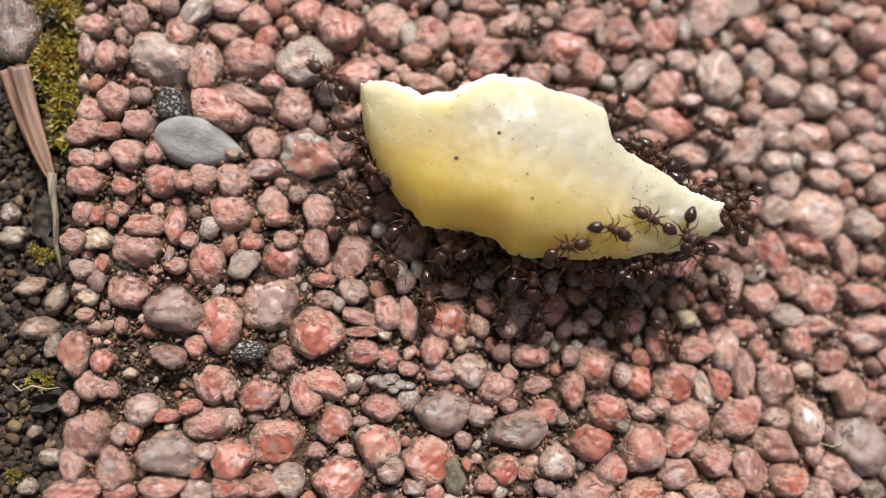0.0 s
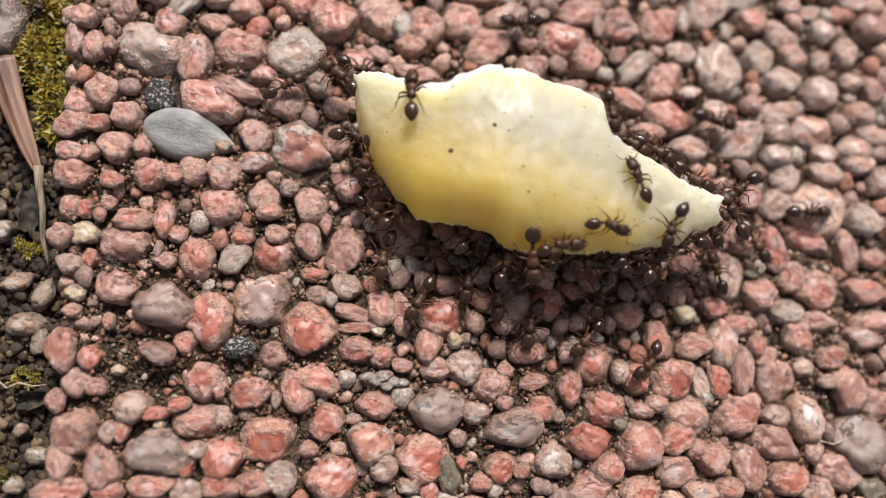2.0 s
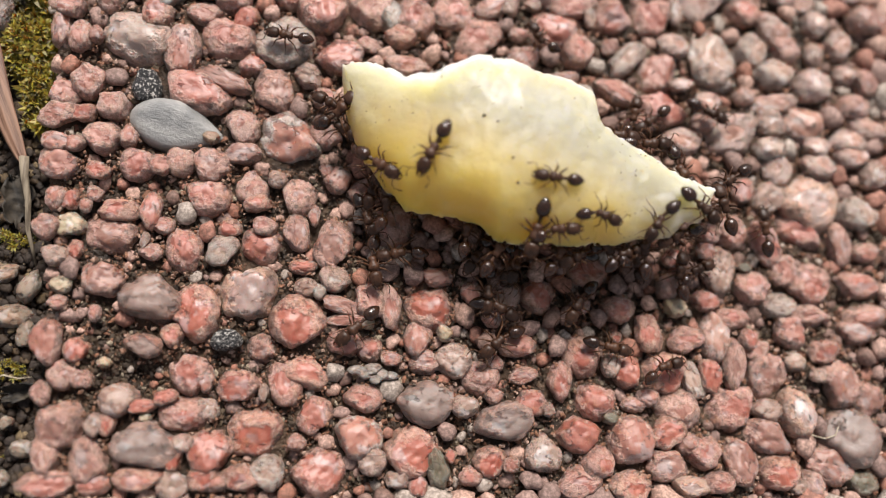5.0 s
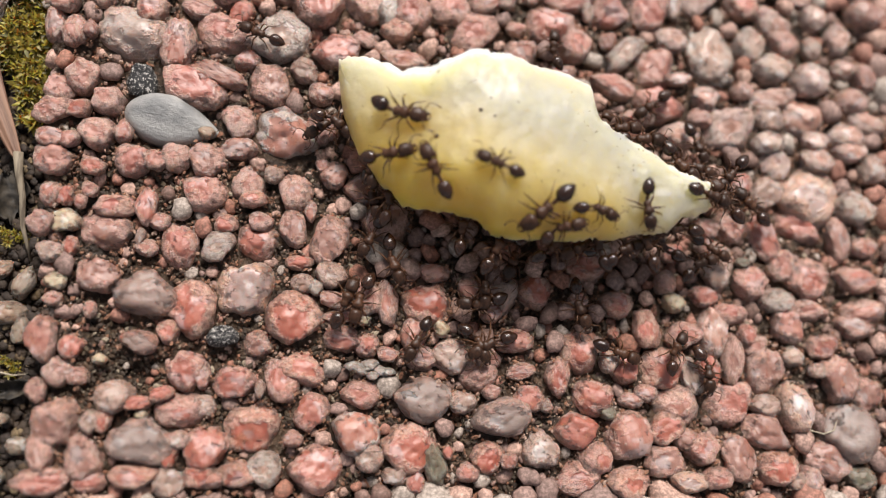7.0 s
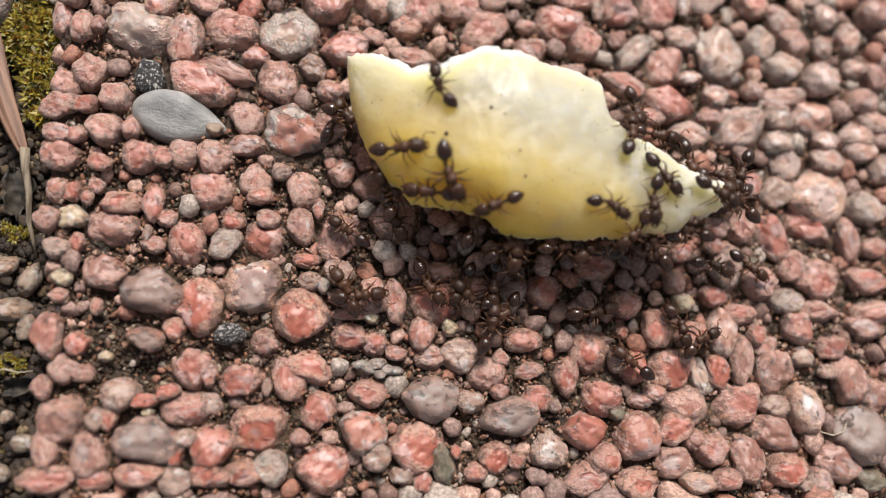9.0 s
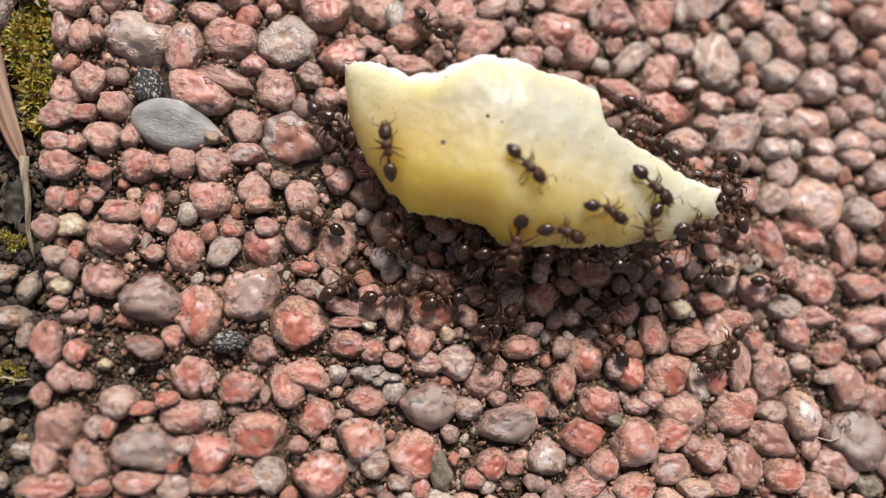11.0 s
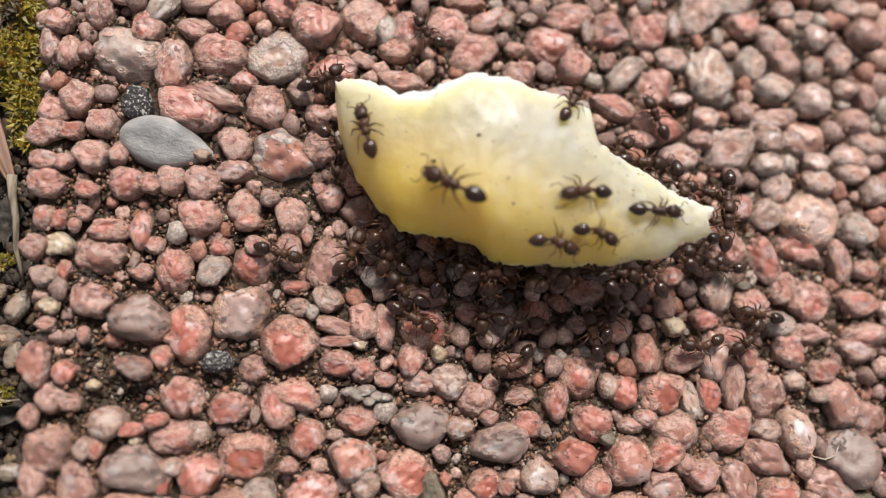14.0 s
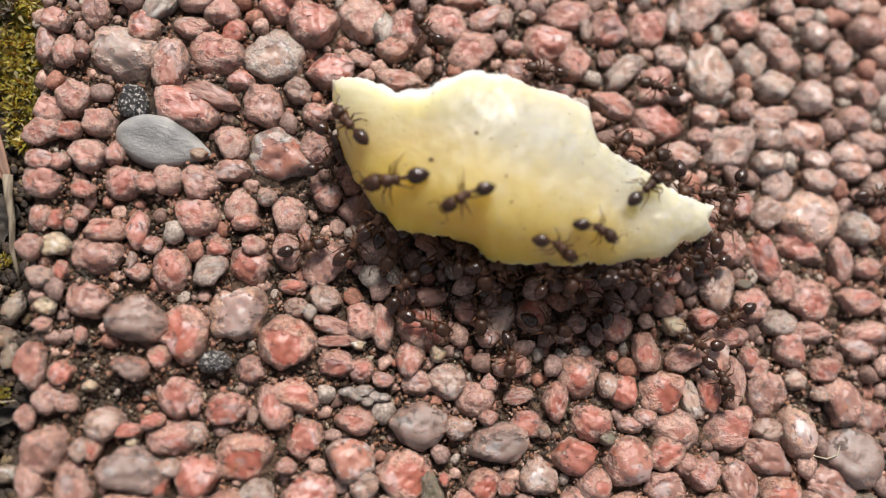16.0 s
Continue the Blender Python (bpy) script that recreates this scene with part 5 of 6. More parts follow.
ant_way(0, 1.00, (0, 17.20, 1.44, -60), (1, 17.75, 0.04, -69), (2, 18.19, -0.74, -61), (3, 19.31, -1.74, -41), (4, 19.44, -1.35, 72), (5.2, 19.21, 0.13, 98), (6.5, 18.61, 0.80, 132), (7.5, 18.01, 1.47, 132), (8.5, 16.58, 1.92, 162), (9.5, 16.58, 0.42, -90), (10.5, 16.61, 0.33, -75), (11.5, 16.60, 0.23, -96), (12.5, 15.88, -0.32, -143), (13.5, 15.17, -0.87, -142), (14.5, 15.14, -0.78, -250), (16, 15.23, -0.39, -283))
ant_way(0, 1.00, (0, -1.48, -1.69, 220), (1, -1.88, -1.68, 178), (2, -2.28, -1.63, 173), (3, -3.69, -2.13, 200), (4, -3.78, -2.17, 206), (5.2, -3.88, -2.20, 193), (6.5, -4.30, -2.99, 242), (7.5, -3.42, -3.19, 347), (8.5, -2.87, -3.90, 308), (9.5, -1.68, -4.81, 323), (10.5, -1.42, -4.50, 411), (11.5, -0.83, -3.83, 408), (12.5, -0.87, -2.33, 452), (13.5, -0.85, -2.23, 439), (14.5, -1.05, -1.35, 463), (16, -0.84, -1.01, 419))
ant_way(0, 0.95, (0, 6.72, -1.90, 170), (1, 6.72, -1.90, 170), (2, 6.72, -1.90, 170), (3, 6.72, -1.90, 170), (4, 6.72, -1.90, 170), (5.2, 6.72, -1.90, 170), (6.5, 6.72, -1.90, 170), (7.5, 6.72, -1.90, 170), (8.5, 6.72, -1.90, 170), (9.5, 6.72, -1.90, 170), (10.5, 6.72, -1.90, 170), (11.5, 6.72, -1.90, 170), (12.5, 6.72, -1.90, 170), (13.5, 6.72, -1.90, 170), (14.5, 6.72, -1.90, 170), (16, 6.72, -1.90, 170))
ant_way(0, 1.00, (0, 10.38, -2.19, -20), (1, 10.71, -2.41, -33), (2, 11.25, -3.13, -53), (3, 12.61, -3.76, -25), (4, 13.51, -3.77, -0), (5.2, 13.51, -2.87, 90), (6.5, 12.58, -1.69, 128), (7.5, 12.53, -1.61, 123), (8.5, 11.71, -0.35, 123), (9.5, 11.68, -0.25, 107), (10.5, 11.60, 1.25, 93), (11.5, 10.10, 1.19, 182), (12.5, 9.82, 0.91, 226), (13.5, 9.82, 0.81, 270), (14.5, 9.66, -0.08, 260), (16, 8.73, -1.25, 231))
ant_way(0, 0.90, (0, 13.32, -2.87, -30), (1, 13.42, -2.84, 16), (2, 13.76, -3.05, -31), (3, 13.83, -3.12, -49), (4, 13.93, -3.12, -1), (5.2, 14.76, -2.78, 22), (6.5, 14.84, -2.72, 36), (7.5, 15.23, -2.79, -9), (8.5, 15.32, -2.83, -26), (9.5, 15.41, -2.89, -35), (10.5, 15.51, -2.88, 2), (11.5, 15.90, -2.86, 4), (12.5, 17.40, -2.81, 2), (13.5, 16.53, -1.58, 126), (14.5, 16.43, -1.57, 172), (16, 15.54, -1.51, 176))
ant_way(0, 0.90, (0, 15.91, -3.55, 100), (1, 15.52, -2.74, 116), (2, 15.41, -2.36, 107), (3, 14.59, -1.99, 156), (4, 14.02, -0.60, 112), (5.2, 14.42, -0.58, 3), (6.5, 15.43, -1.69, -48), (7.5, 16.30, -1.92, -15), (8.5, 17.00, -2.49, -39), (9.5, 18.32, -3.20, -28), (10.5, 18.72, -3.19, 1), (11.5, 20.02, -3.95, -30), (12.5, 19.36, -4.56, -137), (13.5, 19.26, -4.55, -183), (14.5, 17.80, -4.20, -194), (16, 17.00, -4.61, -153))
ant_way(1.8, 0.92, (0, -4.40, 0.46, 60), (1, -4.33, 0.44, 73), (2, -4.53, 0.67, 62), (3, -4.54, 0.65, 66), (4, -4.51, 0.55, 69), (5.2, -4.57, 0.47, 90), (6.5, -4.22, 0.75, 94), (7.5, -4.25, 0.42, 90), (8.5, -4.21, 0.64, 85), (9.5, -4.34, 0.57, 83), (10.5, -4.20, 0.77, 85), (11.5, -4.26, 0.75, 72), (12.5, -4.39, 0.53, 76), (13.5, -4.35, 0.62, 76), (14.5, -4.14, 0.49, 59), (16, -4.54, 0.63, 61))
ant_way(2.4, 0.90, (0, -0.13, -1.12, 30), (1, -0.24, -1.05, 29), (2, -0.01, -0.86, 42), (3, -0.08, -1.06, 62), (4, 0.12, -1.03, 74), (5.2, 0.02, -1.04, 81), (6.5, -0.12, -1.07, 82), (7.5, 0.08, -1.18, 80), (8.5, 0.14, -1.04, 64), (9.5, 0.14, -0.95, 72), (10.5, 0.15, -1.00, 75), (11.5, -0.23, -1.18, 73), (12.5, 0.13, -1.10, 86), (13.5, 0.02, -1.00, 87), (14.5, 0.13, -1.03, 77), (16, 0.02, -1.07, 86))
ant_way(2.6, 0.99, (0, 2.00, -2.13, 80), (1, 1.87, -2.32, 86), (2, 1.79, -2.31, 68), (3, 2.01, -2.11, 68), (4, 2.11, -2.38, 65), (5.2, 1.78, -2.18, 58), (6.5, 2.02, -2.21, 61), (7.5, 1.89, -2.35, 55), (8.5, 1.97, -2.16, 42), (9.5, 2.15, -2.38, 24), (10.5, 1.95, -2.25, 8), (11.5, 2.07, -2.15, 9), (12.5, 1.96, -2.12, 21), (13.5, 1.79, -2.36, 18), (14.5, 1.95, -2.28, 4), (16, 2.06, -2.02, 6))
ant_way(3.2, 0.89, (0, 4.90, -2.13, 20), (1, 5.08, -2.17, 41), (2, 5.18, -2.15, 42), (3, 5.05, -2.40, 61), (4, 5.19, -2.13, 79), (5.2, 5.32, -2.42, 67), (6.5, 5.04, -2.12, 51), (7.5, 5.12, -2.37, 47), (8.5, 5.12, -2.29, 28), (9.5, 5.26, -2.36, 21), (10.5, 5.35, -2.26, 42), (11.5, 5.18, -2.24, 24), (12.5, 5.11, -2.20, 31), (13.5, 5.25, -2.47, 53), (14.5, 5.21, -2.27, 58), (16, 4.92, -2.48, 77))
ant_way(3.2, 0.97, (0, 6.33, -2.27, 185), (1, 6.70, -2.28, 179), (2, 6.44, -2.57, 186), (3, 6.69, -2.23, 207), (4, 6.40, -2.35, 207), (5.2, 6.35, -2.55, 204), (6.5, 6.33, -2.49, 200), (7.5, 6.72, -2.24, 221), (8.5, 6.64, -2.53, 221), (9.5, 6.74, -2.28, 227), (10.5, 6.57, -2.48, 248), (11.5, 6.39, -2.27, 227), (12.5, 6.57, -2.28, 228), (13.5, 6.33, -2.24, 219), (14.5, 6.27, -2.32, 224), (16, 6.64, -2.55, 233))
ant_way(3.4, 0.97, (0, 7.90, -2.23, 100), (1, 7.72, -2.01, 121), (2, 7.80, -1.97, 105), (3, 7.95, -2.02, 113), (4, 7.84, -2.04, 119), (5.2, 8.05, -2.07, 120), (6.5, 7.71, -2.02, 98), (7.5, 7.58, -2.14, 81), (8.5, 8.06, -1.99, 90), (9.5, 7.92, -2.16, 95), (10.5, 7.92, -2.32, 111), (11.5, 7.60, -2.24, 116), (12.5, 8.03, -2.28, 109), (13.5, 7.85, -2.29, 104), (14.5, 7.72, -2.08, 102), (16, 7.86, -2.02, 114))
ant_way(3.6, 0.89, (0, 8.91, -2.39, 10), (1, 9.31, -2.35, 2), (2, 9.20, -2.16, -3), (3, 9.27, -2.28, 11), (4, 9.14, -2.39, 25), (5.2, 9.00, -2.41, 17), (6.5, 9.29, -2.45, 17), (7.5, 8.99, -2.35, 12), (8.5, 9.18, -2.20, -7), (9.5, 9.04, -2.48, 11), (10.5, 9.24, -2.47, 21), (11.5, 9.20, -2.39, 1), (12.5, 9.15, -2.19, 2), (13.5, 8.99, -2.53, -14), (14.5, 8.90, -2.20, -6), (16, 9.12, -2.44, -1))
ant_way(3.7, 0.98, (0, 10.33, -1.94, 60), (1, 10.07, -2.23, 67), (2, 10.41, -2.22, 58), (3, 10.49, -2.04, 78), (4, 10.36, -2.21, 94), (5.2, 10.06, -2.10, 90), (6.5, 10.25, -2.01, 111), (7.5, 10.38, -2.14, 105), (8.5, 10.25, -2.16, 123), (9.5, 10.08, -2.14, 120), (10.5, 10.25, -2.09, 131), (11.5, 10.46, -1.92, 119), (12.5, 10.05, -2.10, 115), (13.5, 10.37, -2.18, 132), (14.5, 10.49, -2.24, 114), (16, 10.34, -2.20, 119))
ant_way(3.9, 0.95, (0, 12.23, -1.50, 200), (1, 11.86, -1.51, 179), (2, 11.77, -1.38, 198), (3, 11.96, -1.44, 214), (4, 11.85, -1.41, 195), (5.2, 11.95, -1.31, 210), (6.5, 11.94, -1.16, 199), (7.5, 12.08, -1.40, 183), (8.5, 12.09, -1.39, 179), (9.5, 11.98, -1.34, 178), (10.5, 11.93, -1.38, 160), (11.5, 11.88, -1.35, 156), (12.5, 11.77, -1.50, 167), (13.5, 12.02, -1.21, 168), (14.5, 11.74, -1.29, 148), (16, 11.98, -1.41, 135))
ant_way(3.9, 0.99, (0, 15.00, 0.61, 110), (1, 15.07, 0.76, 126), (2, 14.94, 0.58, 117), (3, 15.21, 0.47, 108), (4, 14.96, 0.58, 118), (5.2, 14.92, 0.48, 106), (6.5, 14.90, 0.79, 127), (7.5, 15.29, 0.49, 125), (8.5, 15.19, 0.54, 129), (9.5, 15.30, 0.59, 134), (10.5, 15.15, 0.73, 113), (11.5, 15.27, 0.56, 111), (12.5, 15.06, 0.46, 109), (13.5, 15.16, 0.78, 90), (14.5, 15.30, 0.55, 76), (16, 14.87, 0.42, 73))
ant_way(3.6, 0.95, (0, 15.78, 1.95, 200), (1, 15.53, 2.09, 207), (2, 15.66, 2.03, 218), (3, 15.61, 1.91, 210), (4, 15.66, 1.97, 220), (5.2, 15.48, 2.09, 212), (6.5, 15.77, 2.08, 216), (7.5, 15.54, 1.98, 237), (8.5, 15.67, 2.02, 240), (9.5, 15.72, 2.13, 250), (10.5, 15.67, 2.10, 258), (11.5, 15.54, 2.09, 280), (12.5, 15.84, 1.93, 285), (13.5, 15.60, 2.17, 268), (14.5, 15.48, 2.07, 255), (16, 15.81, 2.28, 240))
ant_way(4, 0.97, (0, 12.45, 2.24, -20), (1, 12.51, 2.35, -23), (2, 12.72, 2.38, -27), (3, 12.47, 2.60, -37), (4, 12.48, 2.62, -58), (5.2, 12.41, 2.36, -56), (6.5, 12.32, 2.61, -48), (7.5, 12.71, 2.29, -39), (8.5, 12.41, 2.42, -61), (9.5, 12.56, 2.24, -59), (10.5, 12.33, 2.30, -40), (11.5, 12.44, 2.29, -57), (12.5, 12.43, 2.28, -47), (13.5, 12.66, 2.45, -53), (14.5, 12.54, 2.43, -72), (16, 12.63, 2.29, -71))
ant_way(4, 0.99, (0, 10.68, 4.06, -40), (1, 10.58, 4.30, -52), (2, 10.52, 4.03, -31), (3, 10.30, 4.16, -13), (4, 10.51, 4.20, 3), (5.2, 10.58, 3.99, -0), (6.5, 10.30, 3.98, 8), (7.5, 10.39, 3.91, -9), (8.5, 10.68, 4.24, -0), (9.5, 10.47, 3.96, -20), (10.5, 10.23, 4.29, -17), (11.5, 10.31, 4.07, -19), (12.5, 10.47, 4.07, -27), (13.5, 10.38, 3.93, -7), (14.5, 10.46, 4.05, -5), (16, 10.65, 4.07, 16))
ant_way(4, 0.93, (0, 9.07, 4.78, -30), (1, 8.79, 4.62, -34), (2, 9.04, 4.47, -33), (3, 8.94, 4.53, -13), (4, 8.71, 4.74, -8), (5.2, 8.77, 4.43, -7), (6.5, 9.07, 4.51, -5), (7.5, 8.98, 4.62, 15), (8.5, 8.85, 4.69, 36), (9.5, 8.85, 4.62, 30), (10.5, 8.72, 4.57, 50), (11.5, 8.88, 4.44, 30), (12.5, 9.01, 4.79, 44), (13.5, 8.85, 4.66, 54), (14.5, 8.89, 4.45, 39), (16, 9.01, 4.51, 60))
ant_way(1.6, 0.96, (0, -6.95, 5.15, -40), (1, -7.08, 4.94, -31), (2, -6.97, 5.03, -28), (3, -7.24, 4.89, -50), (4, -7.16, 4.93, -47), (5.2, -7.27, 5.06, -31), (6.5, -7.13, 5.11, -46), (7.5, -7.39, 4.94, -37), (8.5, -7.24, 5.21, -52), (9.5, -7.02, 5.11, -37), (10.5, -7.25, 5.09, -58), (11.5, -7.20, 5.06, -48), (12.5, -7.13, 5.06, -56), (13.5, -6.93, 5.13, -62), (14.5, -6.97, 5.18, -54), (16, -7.02, 5.13, -65))
ant_way(1.7, 0.94, (0, -5.25, 2.39, -50), (1, -5.40, 2.31, -59), (2, -5.56, 2.40, -47), (3, -5.22, 2.38, -34), (4, -5.33, 2.52, -51), (5.2, -5.58, 2.66, -55), (6.5, -5.23, 2.37, -73), (7.5, -5.46, 2.33, -84), (8.5, -5.57, 2.39, -72), (9.5, -5.26, 2.29, -79), (10.5, -5.52, 2.54, -69), (11.5, -5.57, 2.29, -48), (12.5, -5.31, 2.37, -57), (13.5, -5.17, 2.62, -65), (14.5, -5.56, 2.55, -45), (16, -5.31, 2.61, -53))

straight, curled, wide = build_ant(), build_ant(34.0), build_ant(-20.0, 1.12)
PATTERNS = (straight, curled, wide)


def place_ants():
    made = []
    used = set()
    for k, (level, size, rows) in enumerate(ANTS):
        proto = PATTERNS[(0, 2, 0, 1, 1, 0, 2, 0)[k % 8]]
        first = stand(*rows[0][1:], level)
        if proto in used:
            ob = copy_thing(proto, first)
        else:
            ob = proto
            ob.matrix_basis = first
            used.add(proto)
        made.append(ob)
    for ob, (level, size, rows) in zip(made, ANTS):
        ob.scale = (1.05 * size, 1.05 * size, 1.05 * size)
    return made


ants = place_ants()


def motions():
    """Each ant along its way, its legs stepping with the distance it goes."""
    for k, (ob, (level, size, rows)) in enumerate(zip(ants, ANTS)):
        full = between(rows)
        walk(ob, [(t, stand(x, y, h, level)) for t, x, y, h in full])
        ts = np.array([r[0] for r in full])
        gone = np.concatenate([[0], np.cumsum([math.hypot(b[1] - a[1], b[2] - a[2]) + 0.012 * abs(b[3] - a[3]) for a, b in zip(full, full[1:])])])
        if gone[-1] < 1.0:
            continue
        step = 0.1 if level else 0.2
        times = np.arange(0, 16.01, step)
        paces = np.interp(times, ts, gone) / 1.3 * math.tau + 0.25 * np.sin(times * (1.1 + 0.1 * k))
        legs = [c for c in ob.children if c.name.startswith("leg")]
        for n, leg in enumerate(legs):
            x, y, turn, _ = HIPS[n // 2]
            side = -1 if n % 2 == 0 else 1
            tripod = math.pi * ((n // 2 + n % 2) % 2)
            walk(leg, [(t, pose(x * MM, side * y * MM, 0.42 * MM, 0, 6 * math.cos(p + tripod), side * (90 - turn) - side * 19 * math.sin(p + tripod))) for t, p in zip(times, paces)])


# ---- dry grass, rotten leaf, fibre and moss in the joint ----
def build_husk():
    """A folded dry grass sheath that narrows into a stalk."""
    root = new("dry_grass_blade")
    a, b = Vector((-28.2, 9.7, -0.1)), Vector((-25.75, 3.0, -0.7))
    long = (b - a).length
    bm = bmesh.new()
    rings = []
    across = 14
    for s in range(25):
        u = s / 24
        half = 0.72 * (1 - u) ** 0.6 + 0.2
        upper, lower = [], []
        for c in range(across + 1):
            v = 2 * c / across - 1
            ragged = 0.25 * noise.noise(Vector((v * 3, 1.0, 2.0))) * (1 - u) ** 6
            z = 0.42 * (1 - v * v) * (1 - 0.6 * u) + (0.08 * math.cos(v * 7 + 0.6) + 0.02 * math.cos(v * 19)) * (1 - 0.5 * u) - (0.5 * half * max(0.0, 0.25 - abs(v + 0.15)))
            upper.append(bm.verts.new((v * half + 0.12 * math.sin(u * 3.4), u * long + ragged, z)))
            lower.append(bm.verts.new((v * half * 0.97 + 0.12 * math.sin(u * 3.4), u * long + ragged, z - 0.08)))
        rings.append(upper + lower[::-1])
    n = len(rings[0])
    for r0, r1 in zip(rings, rings[1:]):
        for s in range(n):
            bm.faces.new((r0[s], r0[(s + 1) % n], r1[(s + 1) % n], r1[s]))
    bm.faces.new(rings[0][::-1])
    bm.faces.new(rings[-1])
    bmesh.ops.recalc_face_normals(bm, faces=bm.faces)
    sheath = part("sheath", bm, HUSK, root)
    d = b - a
    sheath.matrix_basis = pose(a.x * MM, a.y * MM, a.z * MM, math.degrees(math.asin(d.z / long)), 0, math.degrees(math.atan2(d.y, d.x)) - 90)
    bm = bmesh.new()
    line = [b + Vector((0.05, 0.35, 0.05)), Vector((-25.6, 2.2, -0.75)), Vector((-25.35, 0.8, -0.85)), Vector((-25.3, -0.9, -1.1)), Vector((-25.1, -2.0, -1.5)), Vector((-25.0, -3.1, -2.2))]
    tube(bm, line, [0.3, 0.24, 0.17, 0.15, 0.12, 0.06], 8)
    for v in bm.verts:
        v.co += 0.05 * noise.noise_vector(v.co * 2.5)
    part("stalk", bm, STALK, root, "grey withered stalk")
    return tagged(root, "dry pinkish-brown grass sheath with grey stalk lying in the joint", "dry grass")


def build_leaf(name, centre, size, turn, label):
    """A curled scrap of rotten leaf, thick enough to have two sides."""
    bm = bmesh.new()
    n = 12
    top, low = {}, {}
    for i in range(n + 1):
        for j in range(n + 1):
            u, v = 2 * i / n - 1, 2 * j / n - 1
            r = 1 - 0.18 * abs(u * v) + 0.4 * noise.fractal(Vector((u * 2, v * 2, size)), 0.7, 2, 4)
            x, y = u * size * r, v * size * 0.55 * r * (1 - 0.4 * u * u)
            z = 0.5 * v * v + 0.35 * noise.fractal(Vector((x * 1.3, y * 1.3, 3 + size)), 0.7, 2, 4)
            top[i, j] = bm.verts.new((x, y, z + 0.06))
            low[i, j] = bm.verts.new((x, y, z))
    for i in range(n):
        for j in range(n):
            bm.faces.new((top[i, j], top[i + 1, j], top[i + 1, j + 1], top[i, j + 1]))
            bm.faces.new((low[i, j + 1], low[i + 1, j + 1], low[i + 1, j], low[i, j]))
    for i in range(n):
        for j, flip in ((0, 1), (n, 0)):
            q = (top[i, j], low[i, j], low[i + 1, j], top[i + 1, j])
            bm.faces.new(q if flip else q[::-1])
            q = (top[j, i], top[j, i + 1], low[j, i + 1], low[j, i])
            bm.faces.new(q if flip else q[::-1])
    ob = part(name, bm, ROTTEN)
    ob.matrix_basis = pose(*(c * MM for c in centre), 8, -6, turn)
    return tagged(ob, label, "leaf")


def build_fibre(points, radius, label):
    bm = bmesh.new()
    tube(bm, points, [radius] * (len(points) - 1) + [radius * 0.4], 5)
    return tagged(part("plant_fibre", bm, FIBRE), label, "fibre")


def build_moss(patches, seed, label):
    """Cushions of small keeled leaves, all pieces solid."""
    rng = np.random.default_rng(seed)
    points, faces = [], []
    for cx, cy, cz, rx, ry, height, count in patches:
        for _ in range(count * 2):
            a, r = rng.uniform(0, math.tau), math.sqrt(rng.uniform())
            heart = Vector((cx + rx * r * math.cos(a), cy + ry * r * math.sin(a), cz + height * (1 - r * r) * rng.uniform(0.4, 1.0)))
            lean = Vector((rng.uniform(-0.5, 0.5), rng.uniform(-0.5, 0.5), 1)).normalized()
            spin = lean.to_track_quat("Z", "Y").to_matrix()
            grown = rng.uniform(0.5, 1.0) * (1.0 if height > 0.7 else 0.5)
            for leaf in range(int(rng.integers(9, 17))):
                turn, rise, size = leaf * 2.4 + rng.uniform(-0.3, 0.3), 0.1 + 0.09 * leaf + rng.uniform(-0.2, 0.2), grown * rng.uniform(0.6, 1.0)
                way = spin @ Vector((math.cos(turn) * math.cos(rise), math.sin(turn) * math.cos(rise), math.sin(rise)))
                side = spin @ Vector((-math.sin(turn), math.cos(turn), 0)) * size * 0.15
                keel = way.cross(side).normalized() * size * 0.09
                base, tip = heart, heart + way * size - Vector((0, 0, 0.10 * size))
                mid = base.lerp(tip, 0.45) + keel * 1.3
                k = len(points)
                points += [base, mid + side, mid - keel, mid - side, tip]
                faces += [(k, k + 2, k + 1), (k, k + 3, k + 2), (k, k + 1, k + 3), (k + 4, k + 1, k + 2), (k + 4, k + 2, k + 3), (k + 4, k + 3, k + 1)]
    ob = joined("moss", [p[:] for p in points], faces, MOSS)
    return tagged(ob, label, "moss", kind="stuff")


build_husk()
build_leaf("rotten_leaf", (-26.2, 1.2, -1.9), 1.6, 95, "blackened wet leaf scrap in the joint under the grass stalk")
build_leaf("rotten_leaf", (-25.3, -10.2, -2.1), 1.0, 10, "dark rotten leaf scrap in the sandy joint")
build_fibre([(-27.2, -9.2, -1.6), (-26.6, -9.6, -1.3), (-26.0, -9.3, -1.3), (-25.2, -9.5, -1.4), (-24.4, -9.4, -1.2)], 0.05, "thin pale plant fibre in the joint")
build_fibre([(21.2, -12.3, 0.1), (21.9, -12.9, 0.25), (22.7, -13.1, 0.3), (23.4, -12.9, 0.3), (23.6, -12.3, 0.4)], 0.045, "curved pale fibre lying on the chips")
build_moss([(-26.2, 13.6, -1.2, 1.4, 2.0, 1.0, 44), (-26.3, 10.7, -1.4, 1.5, 2.2, 1.1, 66), (-25.6, 8.2, -1.6, 1.0, 1.9, 0.9, 34), (-27.4, 9.9, -1.1, 0.9, 0.6, 0.8, 14), (-25.4, 5.6, -1.7, 0.6, 0.6, 0.8, 6)], 3,
           "yellow-green moss cushion growing in the joint")
build_moss([(-26.3, -1.4, -2.2, 1.0, 0.7, 0.5, 12)], 4, "small tuft of olive moss in the sandy joint")
build_moss([(-26.0, -9.0, -2.2, 0.8, 0.6, 0.5, 9)], 6, "small tuft of olive moss in the sandy joint")
